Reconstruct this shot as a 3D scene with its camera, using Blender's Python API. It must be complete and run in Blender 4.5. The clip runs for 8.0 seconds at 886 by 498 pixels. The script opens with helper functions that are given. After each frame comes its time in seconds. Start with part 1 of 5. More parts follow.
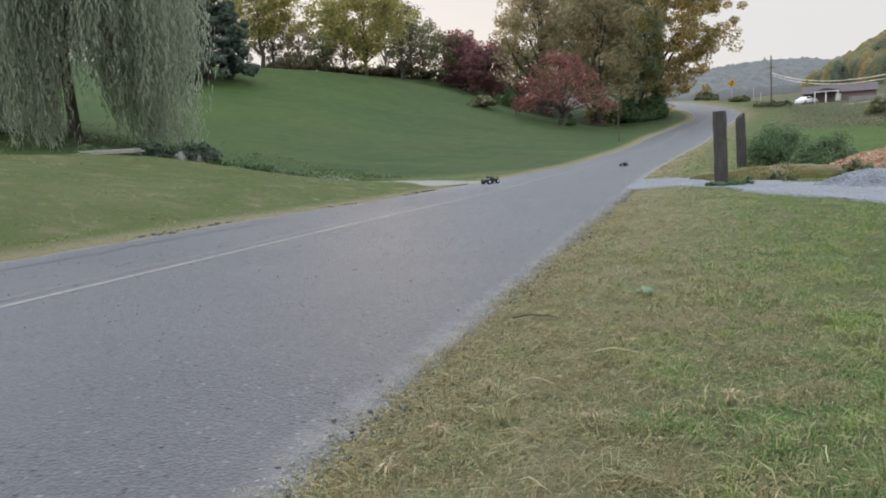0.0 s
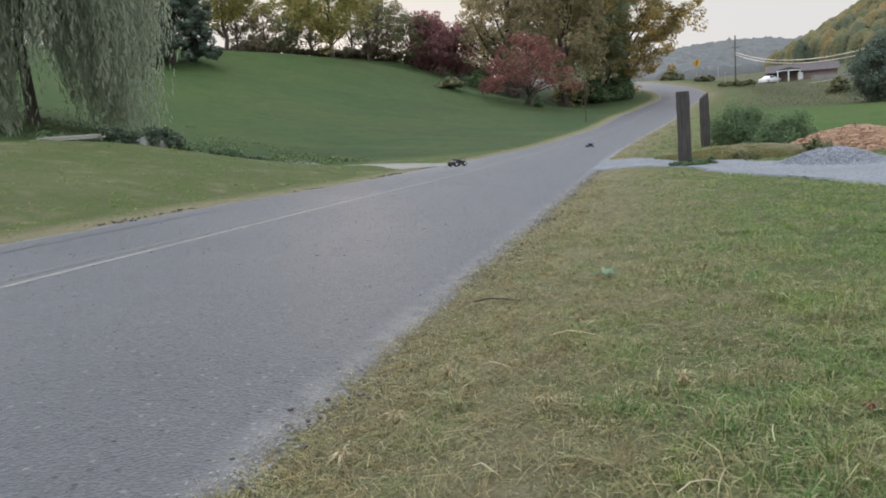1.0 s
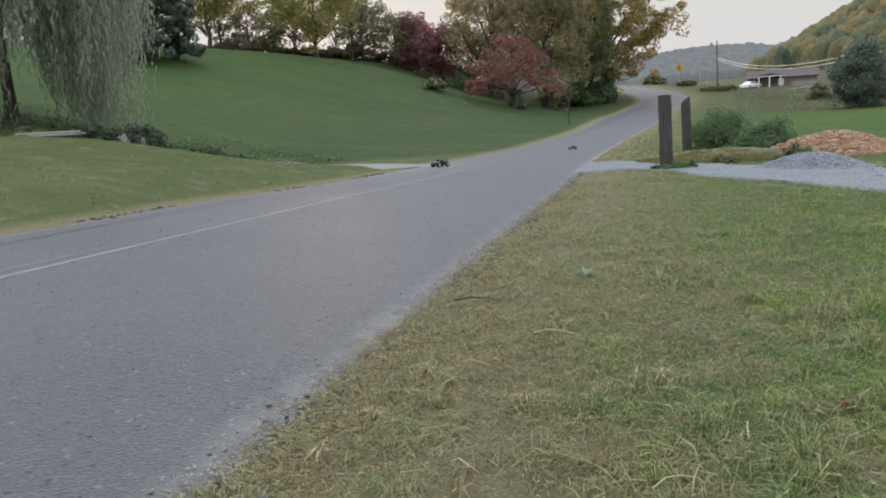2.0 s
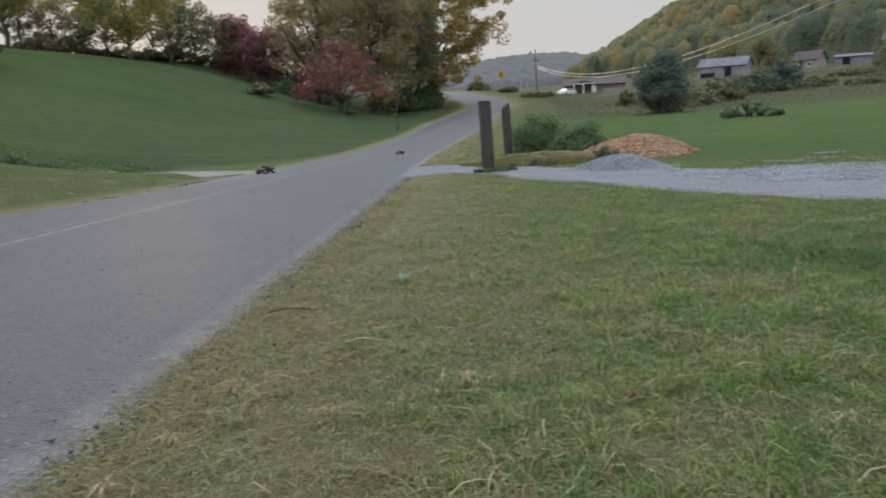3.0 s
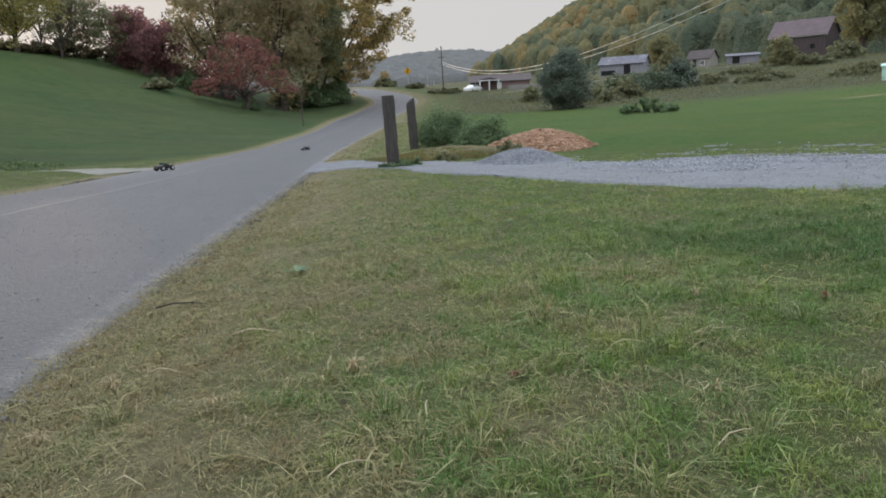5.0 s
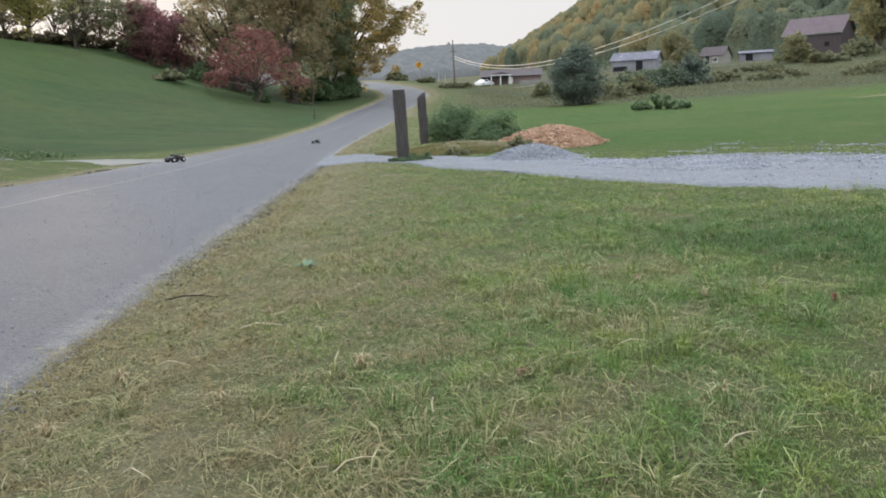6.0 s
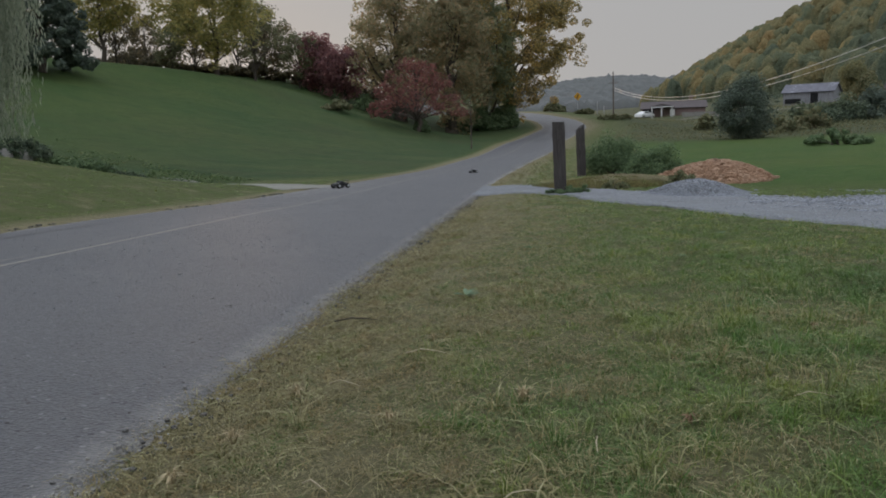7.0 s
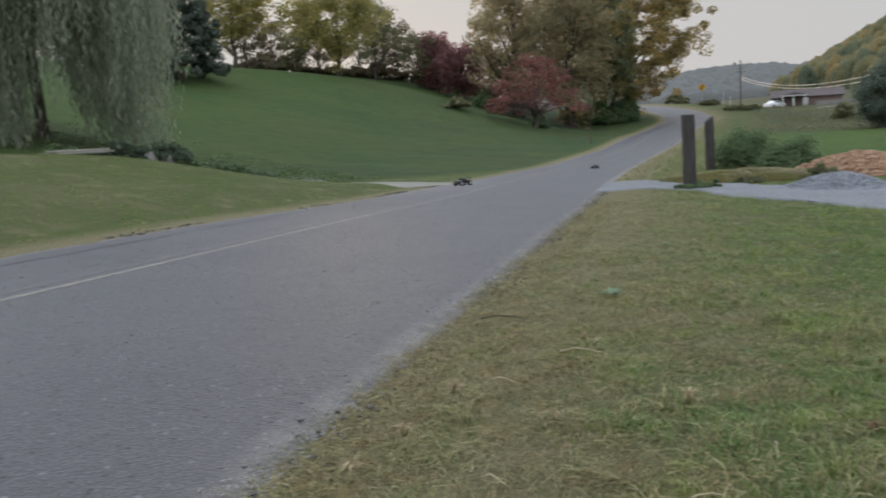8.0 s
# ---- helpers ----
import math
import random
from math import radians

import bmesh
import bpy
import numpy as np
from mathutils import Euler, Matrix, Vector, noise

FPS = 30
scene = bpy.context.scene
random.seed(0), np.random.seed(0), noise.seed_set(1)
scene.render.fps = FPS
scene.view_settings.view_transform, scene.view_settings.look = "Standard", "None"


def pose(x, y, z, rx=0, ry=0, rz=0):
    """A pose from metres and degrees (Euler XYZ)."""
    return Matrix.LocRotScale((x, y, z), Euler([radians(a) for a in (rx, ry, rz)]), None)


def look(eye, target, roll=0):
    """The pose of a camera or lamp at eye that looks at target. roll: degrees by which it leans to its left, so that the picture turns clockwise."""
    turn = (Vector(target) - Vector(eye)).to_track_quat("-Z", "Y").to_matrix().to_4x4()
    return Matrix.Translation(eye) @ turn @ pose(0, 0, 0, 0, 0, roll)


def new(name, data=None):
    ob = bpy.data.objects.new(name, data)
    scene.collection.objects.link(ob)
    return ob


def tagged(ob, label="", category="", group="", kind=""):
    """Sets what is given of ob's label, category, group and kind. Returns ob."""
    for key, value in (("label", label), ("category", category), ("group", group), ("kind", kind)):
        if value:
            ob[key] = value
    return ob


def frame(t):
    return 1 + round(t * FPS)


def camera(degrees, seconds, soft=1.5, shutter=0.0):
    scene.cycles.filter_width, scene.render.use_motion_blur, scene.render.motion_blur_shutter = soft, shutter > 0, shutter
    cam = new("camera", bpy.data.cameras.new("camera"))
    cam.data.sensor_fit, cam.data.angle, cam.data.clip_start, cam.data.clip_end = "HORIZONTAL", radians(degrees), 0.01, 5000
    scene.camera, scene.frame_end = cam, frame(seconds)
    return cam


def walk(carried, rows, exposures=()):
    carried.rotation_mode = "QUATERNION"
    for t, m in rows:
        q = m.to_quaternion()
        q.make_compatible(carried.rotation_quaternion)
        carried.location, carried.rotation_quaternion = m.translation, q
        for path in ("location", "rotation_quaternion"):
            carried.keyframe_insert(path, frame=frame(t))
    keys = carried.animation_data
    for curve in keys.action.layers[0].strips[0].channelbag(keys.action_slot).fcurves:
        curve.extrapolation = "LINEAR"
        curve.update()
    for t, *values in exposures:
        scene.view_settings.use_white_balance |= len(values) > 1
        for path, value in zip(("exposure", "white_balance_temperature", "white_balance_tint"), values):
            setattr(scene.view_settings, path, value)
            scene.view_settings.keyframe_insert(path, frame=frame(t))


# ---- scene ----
cam = camera(58.3, 8.0, soft=1.8, shutter=0.25)
PATH = [
    (0, (0.190, 0.763, 1.289), (0.1820, 2.7434, 1.0111), -3.49),
    (0.5, (0.131, 0.750, 1.279), (0.0982, 2.7221, 0.9481), -3.87),
    (1, (0.253, 0.777, 1.298), (0.3172, 2.7492, 0.9715), -4.03),
    (1.2, (0.272, 0.763, 1.284), (0.3366, 2.7350, 0.9581), -4.17),
    (2.3, (0.258, 0.779, 1.283), (0.4103, 2.7464, 0.9566), -2.65),
    (2.5, (0.302, 0.792, 1.284), (0.5256, 2.7523, 0.9560), -2.87),
    (3, (0.393, 0.809, 1.279), (0.9092, 2.7114, 0.9416), -3.34),
    (3.5, (0.490, 0.795, 1.268), (1.1802, 2.6400, 0.9203), -3.76),
    (4, (0.490, 0.787, 1.253), (1.2215, 2.6163, 0.9079), -3.71),
    (4.5, (0.483, 0.787, 1.235), (1.2160, 2.6154, 0.8901), -3.20),
    (4.7, (0.479, 0.783, 1.232), (1.2105, 2.6114, 0.8835), -3.23),
    (5.8, (0.486, 0.748, 1.227), (1.2025, 2.5758, 0.8464), -3.05),
    (6, (0.483, 0.770, 1.240), (1.1882, 2.6045, 0.8689), -2.65),
    (6.5, (0.435, 0.752, 1.258), (0.9218, 2.6658, 0.9421), -2.39),
    (7, (0.407, 0.742, 1.268), (0.7557, 2.6908, 0.9857), -1.94),
    (7.5, (0.337, 0.747, 1.282), (0.6597, 2.6998, 0.9949), -2.28),
    (8, (0.221, 0.713, 1.297), (0.2797, 2.6926, 1.0185), -3.15),
]
EXPOSURES = [(0, 0.05), (1, 0.0), (2.5, -0.2), (3, -0.35), (3.5, -0.52), (4, -0.62), (4.5, -0.55), (5.8, 0.15), (6, 0.15), (6.5, -0.1), (7, -0.88), (7.25, -1.12), (7.5, -1.1), (7.8, -0.55), (8, -0.4)]
walk(cam, [(t, look(eye, target, roll)) for t, eye, target, roll in PATH], EXPOSURES)

# ---- sky and sun ----
SUN_AZ, SUN_EL = -3.0, 4.5
world = bpy.data.worlds.new("evening_sky")
scene.world = world
world.use_nodes = True
wn, wl = world.node_tree.nodes, world.node_tree.links
sky = wn.new("ShaderNodeTexSky")
sky.sky_type, sky.sun_disc = "NISHITA", False
sky.sun_elevation, sky.sun_rotation = radians(SUN_EL), radians(SUN_AZ)
sky.air_density, sky.dust_density, sky.ozone_density = 1.0, 3.0, 1.0
# thin even cloud: pale and warm at the horizon, brighter and cooler overhead
coord = wn.new("ShaderNodeTexCoord")
split = wn.new("ShaderNodeSeparateXYZ")
wl.new(coord.outputs["Generated"], split.inputs[0])
cloud = wn.new("ShaderNodeValToRGB")
for _ in range(3):
    cloud.color_ramp.elements.new(0.5)
for el, (at, c) in zip(cloud.color_ramp.elements, [(0.0, (0.745, 0.735, 0.728)), (0.06, (0.745, 0.74, 0.74)), (0.16, (0.74, 0.74, 0.75)), (0.34, (1.64, 1.72, 1.86)), (1.0, (2.15, 2.35, 2.65))]):
    el.position, el.color = at, (*c, 1)
wl.new(split.outputs[2], cloud.inputs[0])
haze = wn.new("ShaderNodeMix")
haze.data_type, haze.blend_type = "RGBA", "ADD"
haze.inputs[0].default_value = 0.0035
wl.new(cloud.outputs[0], haze.inputs[6])
wl.new(sky.outputs[0], haze.inputs[7])
wl.new(haze.outputs[2], wn["Background"].inputs[0])
wn["Background"].inputs[1].default_value = 1.0
sun = new("sun", bpy.data.lights.new("sun", "SUN"))
sun.data.energy, sun.data.angle, sun.data.color = 3.0, radians(6), (1.0, 0.72, 0.45)
sun.matrix_world = look((60 * math.sin(radians(SUN_AZ)), 60 * math.cos(radians(SUN_AZ)), 60 * math.tan(radians(SUN_EL)) + 5), (0, 0, 5))


# ---- materials ----
def material(name):
    m = bpy.data.materials.new(name)
    m.use_nodes = True
    return m, m.node_tree.nodes, m.node_tree.links, m.node_tree.nodes["Principled BSDF"]


def node(m, kind, **inputs):
    n = m.node_tree.nodes.new(kind)
    for key, value in inputs.items():
        n.inputs[key.replace("_", " ")].default_value = value
    return n


def place_vector(m):
    return node(m, "ShaderNodeNewGeometry").outputs["Position"]


def noise_of(m, scale, detail=4.0, rough=0.6, vector=None, stretch=None):
    n = node(m, "ShaderNodeTexNoise", Scale=scale, Detail=detail, Roughness=rough)
    v = vector or place_vector(m)
    if stretch:
        mp = node(m, "ShaderNodeMapping", Scale=stretch)
        m.node_tree.links.new(v, mp.inputs[0])
        v = mp.outputs[0]
    m.node_tree.links.new(v, n.inputs["Vector"])
    return n.outputs["Fac"]


def ramp_of(m, fac, stops):
    r = node(m, "ShaderNodeValToRGB")
    while len(r.color_ramp.elements) < len(stops):
        r.color_ramp.elements.new(0.5)
    for el, (at, c) in zip(r.color_ramp.elements, stops):
        el.position, el.color = at, (*c, 1)
    m.node_tree.links.new(fac, r.inputs[0])
    return r.outputs[0]


def mix_of(m, fac, a, b, blend="MIX"):
    n = node(m, "ShaderNodeMix")
    n.data_type, n.blend_type = "RGBA", blend
    for slot, v in ((0, fac), (6, a), (7, b)):
        if isinstance(v, (int, float)):
            n.inputs[slot].default_value = v
        elif isinstance(v, tuple):
            n.inputs[slot].default_value = (*v, 1)
        else:
            m.node_tree.links.new(v, n.inputs[slot])
    return n.outputs[2]


def math_of(m, op, a, b):
    n = node(m, "ShaderNodeMath")
    n.operation = op
    for slot, v in ((0, a), (1, b)):
        if isinstance(v, (int, float)):
            n.inputs[slot].default_value = v
        else:
            m.node_tree.links.new(v, n.inputs[slot])
    return n.outputs[0]


def bump_of(m, height, strength, distance):
    b = node(m, "ShaderNodeBump", Strength=strength, Distance=distance)
    m.node_tree.links.new(height, b.inputs["Height"])
    m.node_tree.links.new(b.outputs[0], m.node_tree.nodes["Principled BSDF"].inputs["Normal"])


def surface(name, stops, scale, rough=0.9, fine=None, bump=0.3, depth=0.01, metal=0.0, stretch=None, specular=0.3):
    """A weathered surface: broad stains over a fine grain."""
    m, n, l, b = material(name)
    broad = noise_of(m, scale, 5, 0.6, stretch=stretch)
    grain = noise_of(m, fine or scale * 9, 4, 0.7, stretch=stretch)
    both = math_of(m, "ADD", math_of(m, "MULTIPLY", broad, 0.6), math_of(m, "MULTIPLY", grain, 0.4))
    l.new(ramp_of(m, both, stops), b.inputs["Base Color"])
    b.inputs["Roughness"].default_value, b.inputs["Metallic"].default_value = rough, metal
    b.inputs["Specular IOR Level"].default_value = specular
    bump_of(m, grain, bump, depth)
    return m


def attribute_of(m, name):
    a = node(m, "ShaderNodeAttribute")
    a.attribute_name = name
    return a.outputs["Fac"]


def island_of(m):
    return node(m, "ShaderNodeNewGeometry").outputs["Random Per Island"]


def grass_ground(name="grass_ground"):
    """Soil and thatch under the grass: green sward that turns to straw where it is dry."""
    m, n, l, b = material(name)
    fine = noise_of(m, 55, 5, 0.75)
    mid = noise_of(m, 3.0, 5, 0.65)
    wide = noise_of(m, 0.12, 4, 0.6)
    green = mix_of(m, wide, (0.090, 0.134, 0.032), (0.128, 0.157, 0.043))
    green = mix_of(m, ramp_of(m, mid, [(0.35, (0, 0, 0)), (0.7, (1, 1, 1))]), green, (0.086, 0.102, 0.037))
    band = noise_of(m, 0.9, 6, 0.7, stretch=(0.6, 1.0, 1.0))
    deep = mix_of(m, ramp_of(m, band, [(0.3, (0, 0, 0)), (0.7, (1, 1, 1))]), (0.032, 0.076, 0.027), (0.071, 0.113, 0.039))
    deep = mix_of(m, ramp_of(m, noise_of(m, 0.11, 7, 0.75), [(0.47, (0, 0, 0)), (0.70, (1, 1, 1))]), deep, (0.083, 0.089, 0.040))
    deep = mix_of(m, ramp_of(m, noise_of(m, 0.2, 5, 0.7, stretch=(0.5, 1.0, 1.0)), [(0.42, (0, 0, 0)), (0.66, (1, 1, 1))]), deep, (0.088, 0.118, 0.040))
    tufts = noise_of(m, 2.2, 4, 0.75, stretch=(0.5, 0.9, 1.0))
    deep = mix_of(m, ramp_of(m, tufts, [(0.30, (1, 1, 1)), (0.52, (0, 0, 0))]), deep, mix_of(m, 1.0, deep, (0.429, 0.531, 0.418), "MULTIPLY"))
    fresh = mix_of(m, ramp_of(m, band, [(0.3, (0, 0, 0)), (0.7, (1, 1, 1))]), (0.046, 0.111, 0.017), (0.077, 0.144, 0.024))
    fresh = mix_of(m, ramp_of(m, noise_of(m, 0.16, 5, 0.65), [(0.42, (0, 0, 0)), (0.70, (1, 1, 1))]), fresh, (0.100, 0.146, 0.029))
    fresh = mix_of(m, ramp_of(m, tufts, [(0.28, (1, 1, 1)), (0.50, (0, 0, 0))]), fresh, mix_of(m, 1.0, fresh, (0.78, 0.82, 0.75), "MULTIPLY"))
    rough = mix_of(m, mid, (0.054, 0.070, 0.031), (0.086, 0.093, 0.045))
    green = mix_of(m, attribute_of(m, "deep"), green, deep)
    green = mix_of(m, attribute_of(m, "fresh"), green, fresh)
    green = mix_of(m, attribute_of(m, "rough"), green, rough)
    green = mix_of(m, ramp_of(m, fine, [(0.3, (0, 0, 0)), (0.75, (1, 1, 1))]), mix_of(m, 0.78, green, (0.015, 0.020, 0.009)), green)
    straw = ramp_of(m, fine, [(0.3, (0.086, 0.076, 0.045)), (0.55, (0.177, 0.157, 0.091)), (0.75, (0.256, 0.232, 0.138))])
    dry = math_of(m, "ADD", attribute_of(m, "dry"), math_of(m, "MULTIPLY", math_of(m, "SUBTRACT", mid, 0.5), 0.7))
    l.new(mix_of(m, ramp_of(m, dry, [(0.15, (0, 0, 0)), (0.75, (1, 1, 1))]), green, straw), b.inputs["Base Color"])
    b.inputs["Roughness"].default_value, b.inputs["Specular IOR Level"].default_value = 0.95, 0.15
    bump_of(m, fine, 0.8, 0.03)
    return m


def blade_material():
    """Blades from yellow-green to blue-green in patches, dead ones among them."""
    m, n, l, b = material("grass_blades")
    r = island_of(m)
    lush = ramp_of(m, r, [(0.0, (0.024, 0.068, 0.015)), (0.6, (0.046, 0.123, 0.025)), (1.0, (0.098, 0.192, 0.055))])
    mid, wide = noise_of(m, 2.6, 5, 0.7), noise_of(m, 1.9, 5, 0.7)
    hue = noise_of(m, 6.5, 3, 0.6)
    lime = ramp_of(m, r, [(0.0, (0.127, 0.160, 0.030)), (0.6, (0.228, 0.276, 0.058)), (1.0, (0.326, 0.375, 0.110))])
    cool = ramp_of(m, r, [(0.0, (0.058, 0.127, 0.027)), (0.6, (0.108, 0.205, 0.042)), (1.0, (0.170, 0.263, 0.073))])
    grey = ramp_of(m, r, [(0.0, (0.098, 0.121, 0.046)), (0.6, (0.182, 0.220, 0.086)), (1.0, (0.293, 0.340, 0.157))])
    green = mix_of(m, ramp_of(m, wide, [(0.40, (0, 0, 0)), (0.56, (1, 1, 1))]), lime, cool)
    green = mix_of(m, ramp_of(m, hue, [(0.46, (0, 0, 0)), (0.60, (1, 1, 1))]), green, grey)
    green = mix_of(m, attribute_of(m, "lush"), green, lush)
    straw = ramp_of(m, r, [(0.0, (0.094, 0.079, 0.040)), (0.4, (0.189, 0.165, 0.079)), (0.85, (0.300, 0.268, 0.130)), (1.0, (0.430, 0.411, 0.226))])
    straw = mix_of(m, ramp_of(m, hue, [(0.50, (0, 0, 0)), (0.64, (1, 1, 1))]), straw, mix_of(m, 1.0, straw, (0.98, 0.85, 0.76), "MULTIPLY"))
    dry = math_of(m, "ADD", attribute_of(m, "dry"), math_of(m, "MULTIPLY", math_of(m, "SUBTRACT", r, 0.5), 0.55))
    dry = math_of(m, "ADD", dry, math_of(m, "MULTIPLY", math_of(m, "SUBTRACT", mid, 0.5), 1.8))
    l.new(mix_of(m, ramp_of(m, dry, [(0.36, (0, 0, 0)), (0.64, (1, 1, 1))]), green, straw), b.inputs["Base Color"])
    b.inputs["Roughness"].default_value, b.inputs["Specular IOR Level"].default_value = 0.55, 0.3
    t = node(m, "ShaderNodeBsdfTranslucent")
    l.new(b.inputs["Base Color"].links[0].from_socket, t.inputs[0])
    mx = node(m, "ShaderNodeMixShader", Fac=0.3)
    l.new(b.outputs[0], mx.inputs[1])
    l.new(t.outputs[0], mx.inputs[2])
    l.new(mx.outputs[0], n["Material Output"].inputs[0])
    return m


def leaf_material(name, stops, glow=0.4):
    """Thin leaves that let some light through."""
    m, n, l, b = material(name)
    c = ramp_of(m, math_of(m, "ADD", math_of(m, "MULTIPLY", island_of(m), 0.55), math_of(m, "MULTIPLY", noise_of(m, 0.45, 3), 0.45)), stops)
    l.new(c, b.inputs["Base Color"])
    b.inputs["Roughness"].default_value, b.inputs["Specular IOR Level"].default_value = 0.65, 0.2
    t = node(m, "ShaderNodeBsdfTranslucent")
    l.new(c, t.inputs[0])
    mx = node(m, "ShaderNodeMixShader", Fac=glow)
    l.new(b.outputs[0], mx.inputs[1])
    l.new(t.outputs[0], mx.inputs[2])
    l.new(mx.outputs[0], n["Material Output"].inputs[0])
    return m


def asphalt_material():
    m, n, l, b = material("worn_asphalt")
    v = node(m, "ShaderNodeTexVoronoi", Scale=70)
    l.new(place_vector(m), v.inputs["Vector"])
    stone = ramp_of(m, v.outputs["Color"], [(0.15, (0.034, 0.035, 0.039)), (0.6, (0.066, 0.067, 0.072)), (0.95, (0.119, 0.119, 0.126))])
    fine = noise_of(m, 160, 3, 0.7)
    wide = noise_of(m, 0.5, 5, 0.6)
    wheel = noise_of(m, 1.2, 4, 0.6)
    base = mix_of(m, 0.6, (0.056, 0.056, 0.063), stone)
    base = mix_of(m, ramp_of(m, wide, [(0.35, (0, 0, 0)), (0.7, (1, 1, 1))]), base, mix_of(m, 0.35, base, (0.104, 0.102, 0.105)))
    base = mix_of(m, ramp_of(m, wheel, [(0.62, (0, 0, 0)), (0.72, (1, 1, 1))]), base, mix_of(m, 0.2, base, (0.044, 0.044, 0.048)))
    base = mix_of(m, ramp_of(m, fine, [(0.30, (1, 1, 1)), (0.36, (0, 0, 0))]), base, (0.025, 0.025, 0.028))
    pit = node(m, "ShaderNodeTexVoronoi", Scale=21)
    l.new(place_vector(m), pit.inputs["Vector"])
    rare = node(m, "ShaderNodeSeparateColor")
    l.new(pit.outputs["Color"], rare.inputs[0])
    near = ramp_of(m, pit.outputs["Distance"], [(0.20, (1, 1, 1)), (0.30, (0, 0, 0))])
    hole = math_of(m, "MULTIPLY", near, math_of(m, "GREATER_THAN", rare.outputs[0], 0.80))
    chip = math_of(m, "MULTIPLY", near, math_of(m, "GREATER_THAN", rare.outputs[1], 0.88))
    base = mix_of(m, hole, base, (0.018, 0.018, 0.021))
    base = mix_of(m, chip, base, (0.138, 0.138, 0.145))
    ragged = math_of(m, "MULTIPLY", attribute_of(m, "dry"), ramp_of(m, noise_of(m, 5.0, 5, 0.7), [(0.34, (0, 0, 0)), (0.56, (1, 1, 1))]))
    base = mix_of(m, ragged, base, (0.225, 0.217, 0.203))
    l.new(base, b.inputs["Base Color"])
    b.inputs["Roughness"].default_value, b.inputs["Specular IOR Level"].default_value = 0.62, 0.5
    bump_of(m, v.outputs["Distance"], 0.7, 0.012)
    return m


def gravel_material():
    m, n, l, b = material("crushed_limestone")
    v = node(m, "ShaderNodeTexVoronoi", Scale=22)
    l.new(place_vector(m), v.inputs["Vector"])
    stone = ramp_of(m, v.outputs["Color"], [(0.1, (0.121, 0.128, 0.141)), (0.55, (0.149, 0.157, 0.170)), (0.95, (0.190, 0.198, 0.212))])
    wide = noise_of(m, 0.9, 5, 0.6)
    l.new(mix_of(m, ramp_of(m, wide, [(0.45, (0, 0, 0)), (0.75, (1, 1, 1))]), stone, mix_of(m, 0.55, stone, (0.110, 0.111, 0.113))), b.inputs["Base Color"])
    b.inputs["Roughness"].default_value = 0.9
    bump_of(m, v.outputs["Distance"], 0.5, 0.015)
    return m


M_GROUND = grass_ground()
M_BLADE = blade_material()
M_ASPHALT = asphalt_material()
M_GRAVEL = gravel_material()
M_STONE = surface("limestone_chips", [(0.3, (0.269, 0.286, 0.318)), (0.7, (0.364, 0.383, 0.421))], 4, bump=0.2)
M_CRUMB = surface("asphalt_crumbs", [(0.3, (0.055, 0.052, 0.050)), (0.7, (0.15, 0.145, 0.14))], 30)
M_YELLOW = surface("worn_yellow_paint", [(0.42, (0.158, 0.156, 0.149)), (0.55, (0.216, 0.206, 0.175)), (0.74, (0.307, 0.290, 0.230))], 6, fine=60, rough=0.8)
M_FADED = surface("nearly_gone_yellow_paint", [(0.45, (0.120, 0.119, 0.119)), (0.6, (0.156, 0.153, 0.144)), (0.75, (0.200, 0.194, 0.176))], 6, fine=60, rough=0.8)
M_SEAM = surface("crack_filler", [(0.35, (0.064, 0.064, 0.068)), (0.7, (0.092, 0.092, 0.096))], 5, fine=40, rough=0.7)
M_TIMBER = surface("weathered_timber", [(0.25, (0.025, 0.022, 0.021)), (0.5, (0.062, 0.055, 0.053)), (0.8, (0.13, 0.118, 0.112))], 5, fine=28, bump=0.7, depth=0.02, stretch=(6, 6, 0.5))
M_BARK = surface("bark", [(0.3, (0.035, 0.028, 0.022)), (0.7, (0.13, 0.11, 0.09))], 4, bump=0.8, depth=0.04, stretch=(3, 3, 0.6))
M_CHIPS = surface("orange_wood_chips", [(0.3, (0.340, 0.200, 0.128)), (0.5, (0.476, 0.310, 0.208)), (0.75, (0.578, 0.425, 0.315))], 3, fine=40, bump=0.9, depth=0.04)
M_DUST = surface("pale_gravel_track", [(0.3, (0.135, 0.131, 0.108)), (0.7, (0.261, 0.252, 0.225))], 1.2, fine=30)
M_BRICK = surface("red_brick_far", [(0.3, (0.15, 0.105, 0.098)), (0.7, (0.22, 0.16, 0.148))], 2.5, fine=12)
M_SHINGLE = surface("brown_roof", [(0.3, (0.065, 0.055, 0.056)), (0.7, (0.125, 0.105, 0.105))], 1.5, fine=9)
M_WHITE = surface("white_paint", [(0.3, (0.66, 0.66, 0.65)), (0.7, (0.8, 0.8, 0.79))], 2, rough=0.6)
M_TIN = surface("weathered_tin_roof", [(0.3, (0.069, 0.069, 0.086)), (0.58, (0.138, 0.138, 0.167)), (0.7, (0.437, 0.437, 0.483))], 0.9, fine=3, rough=0.6)
M_REDTIN = surface("rust_red_tin_roof", [(0.3, (0.076, 0.054, 0.060)), (0.7, (0.140, 0.099, 0.110))], 0.6, fine=6, rough=0.6)
M_BOARD = surface("grey_barn_boards", [(0.3, (0.13, 0.130, 0.145)), (0.7, (0.33, 0.33, 0.355))], 1.2, fine=10, stretch=(5, 5, 0.6))
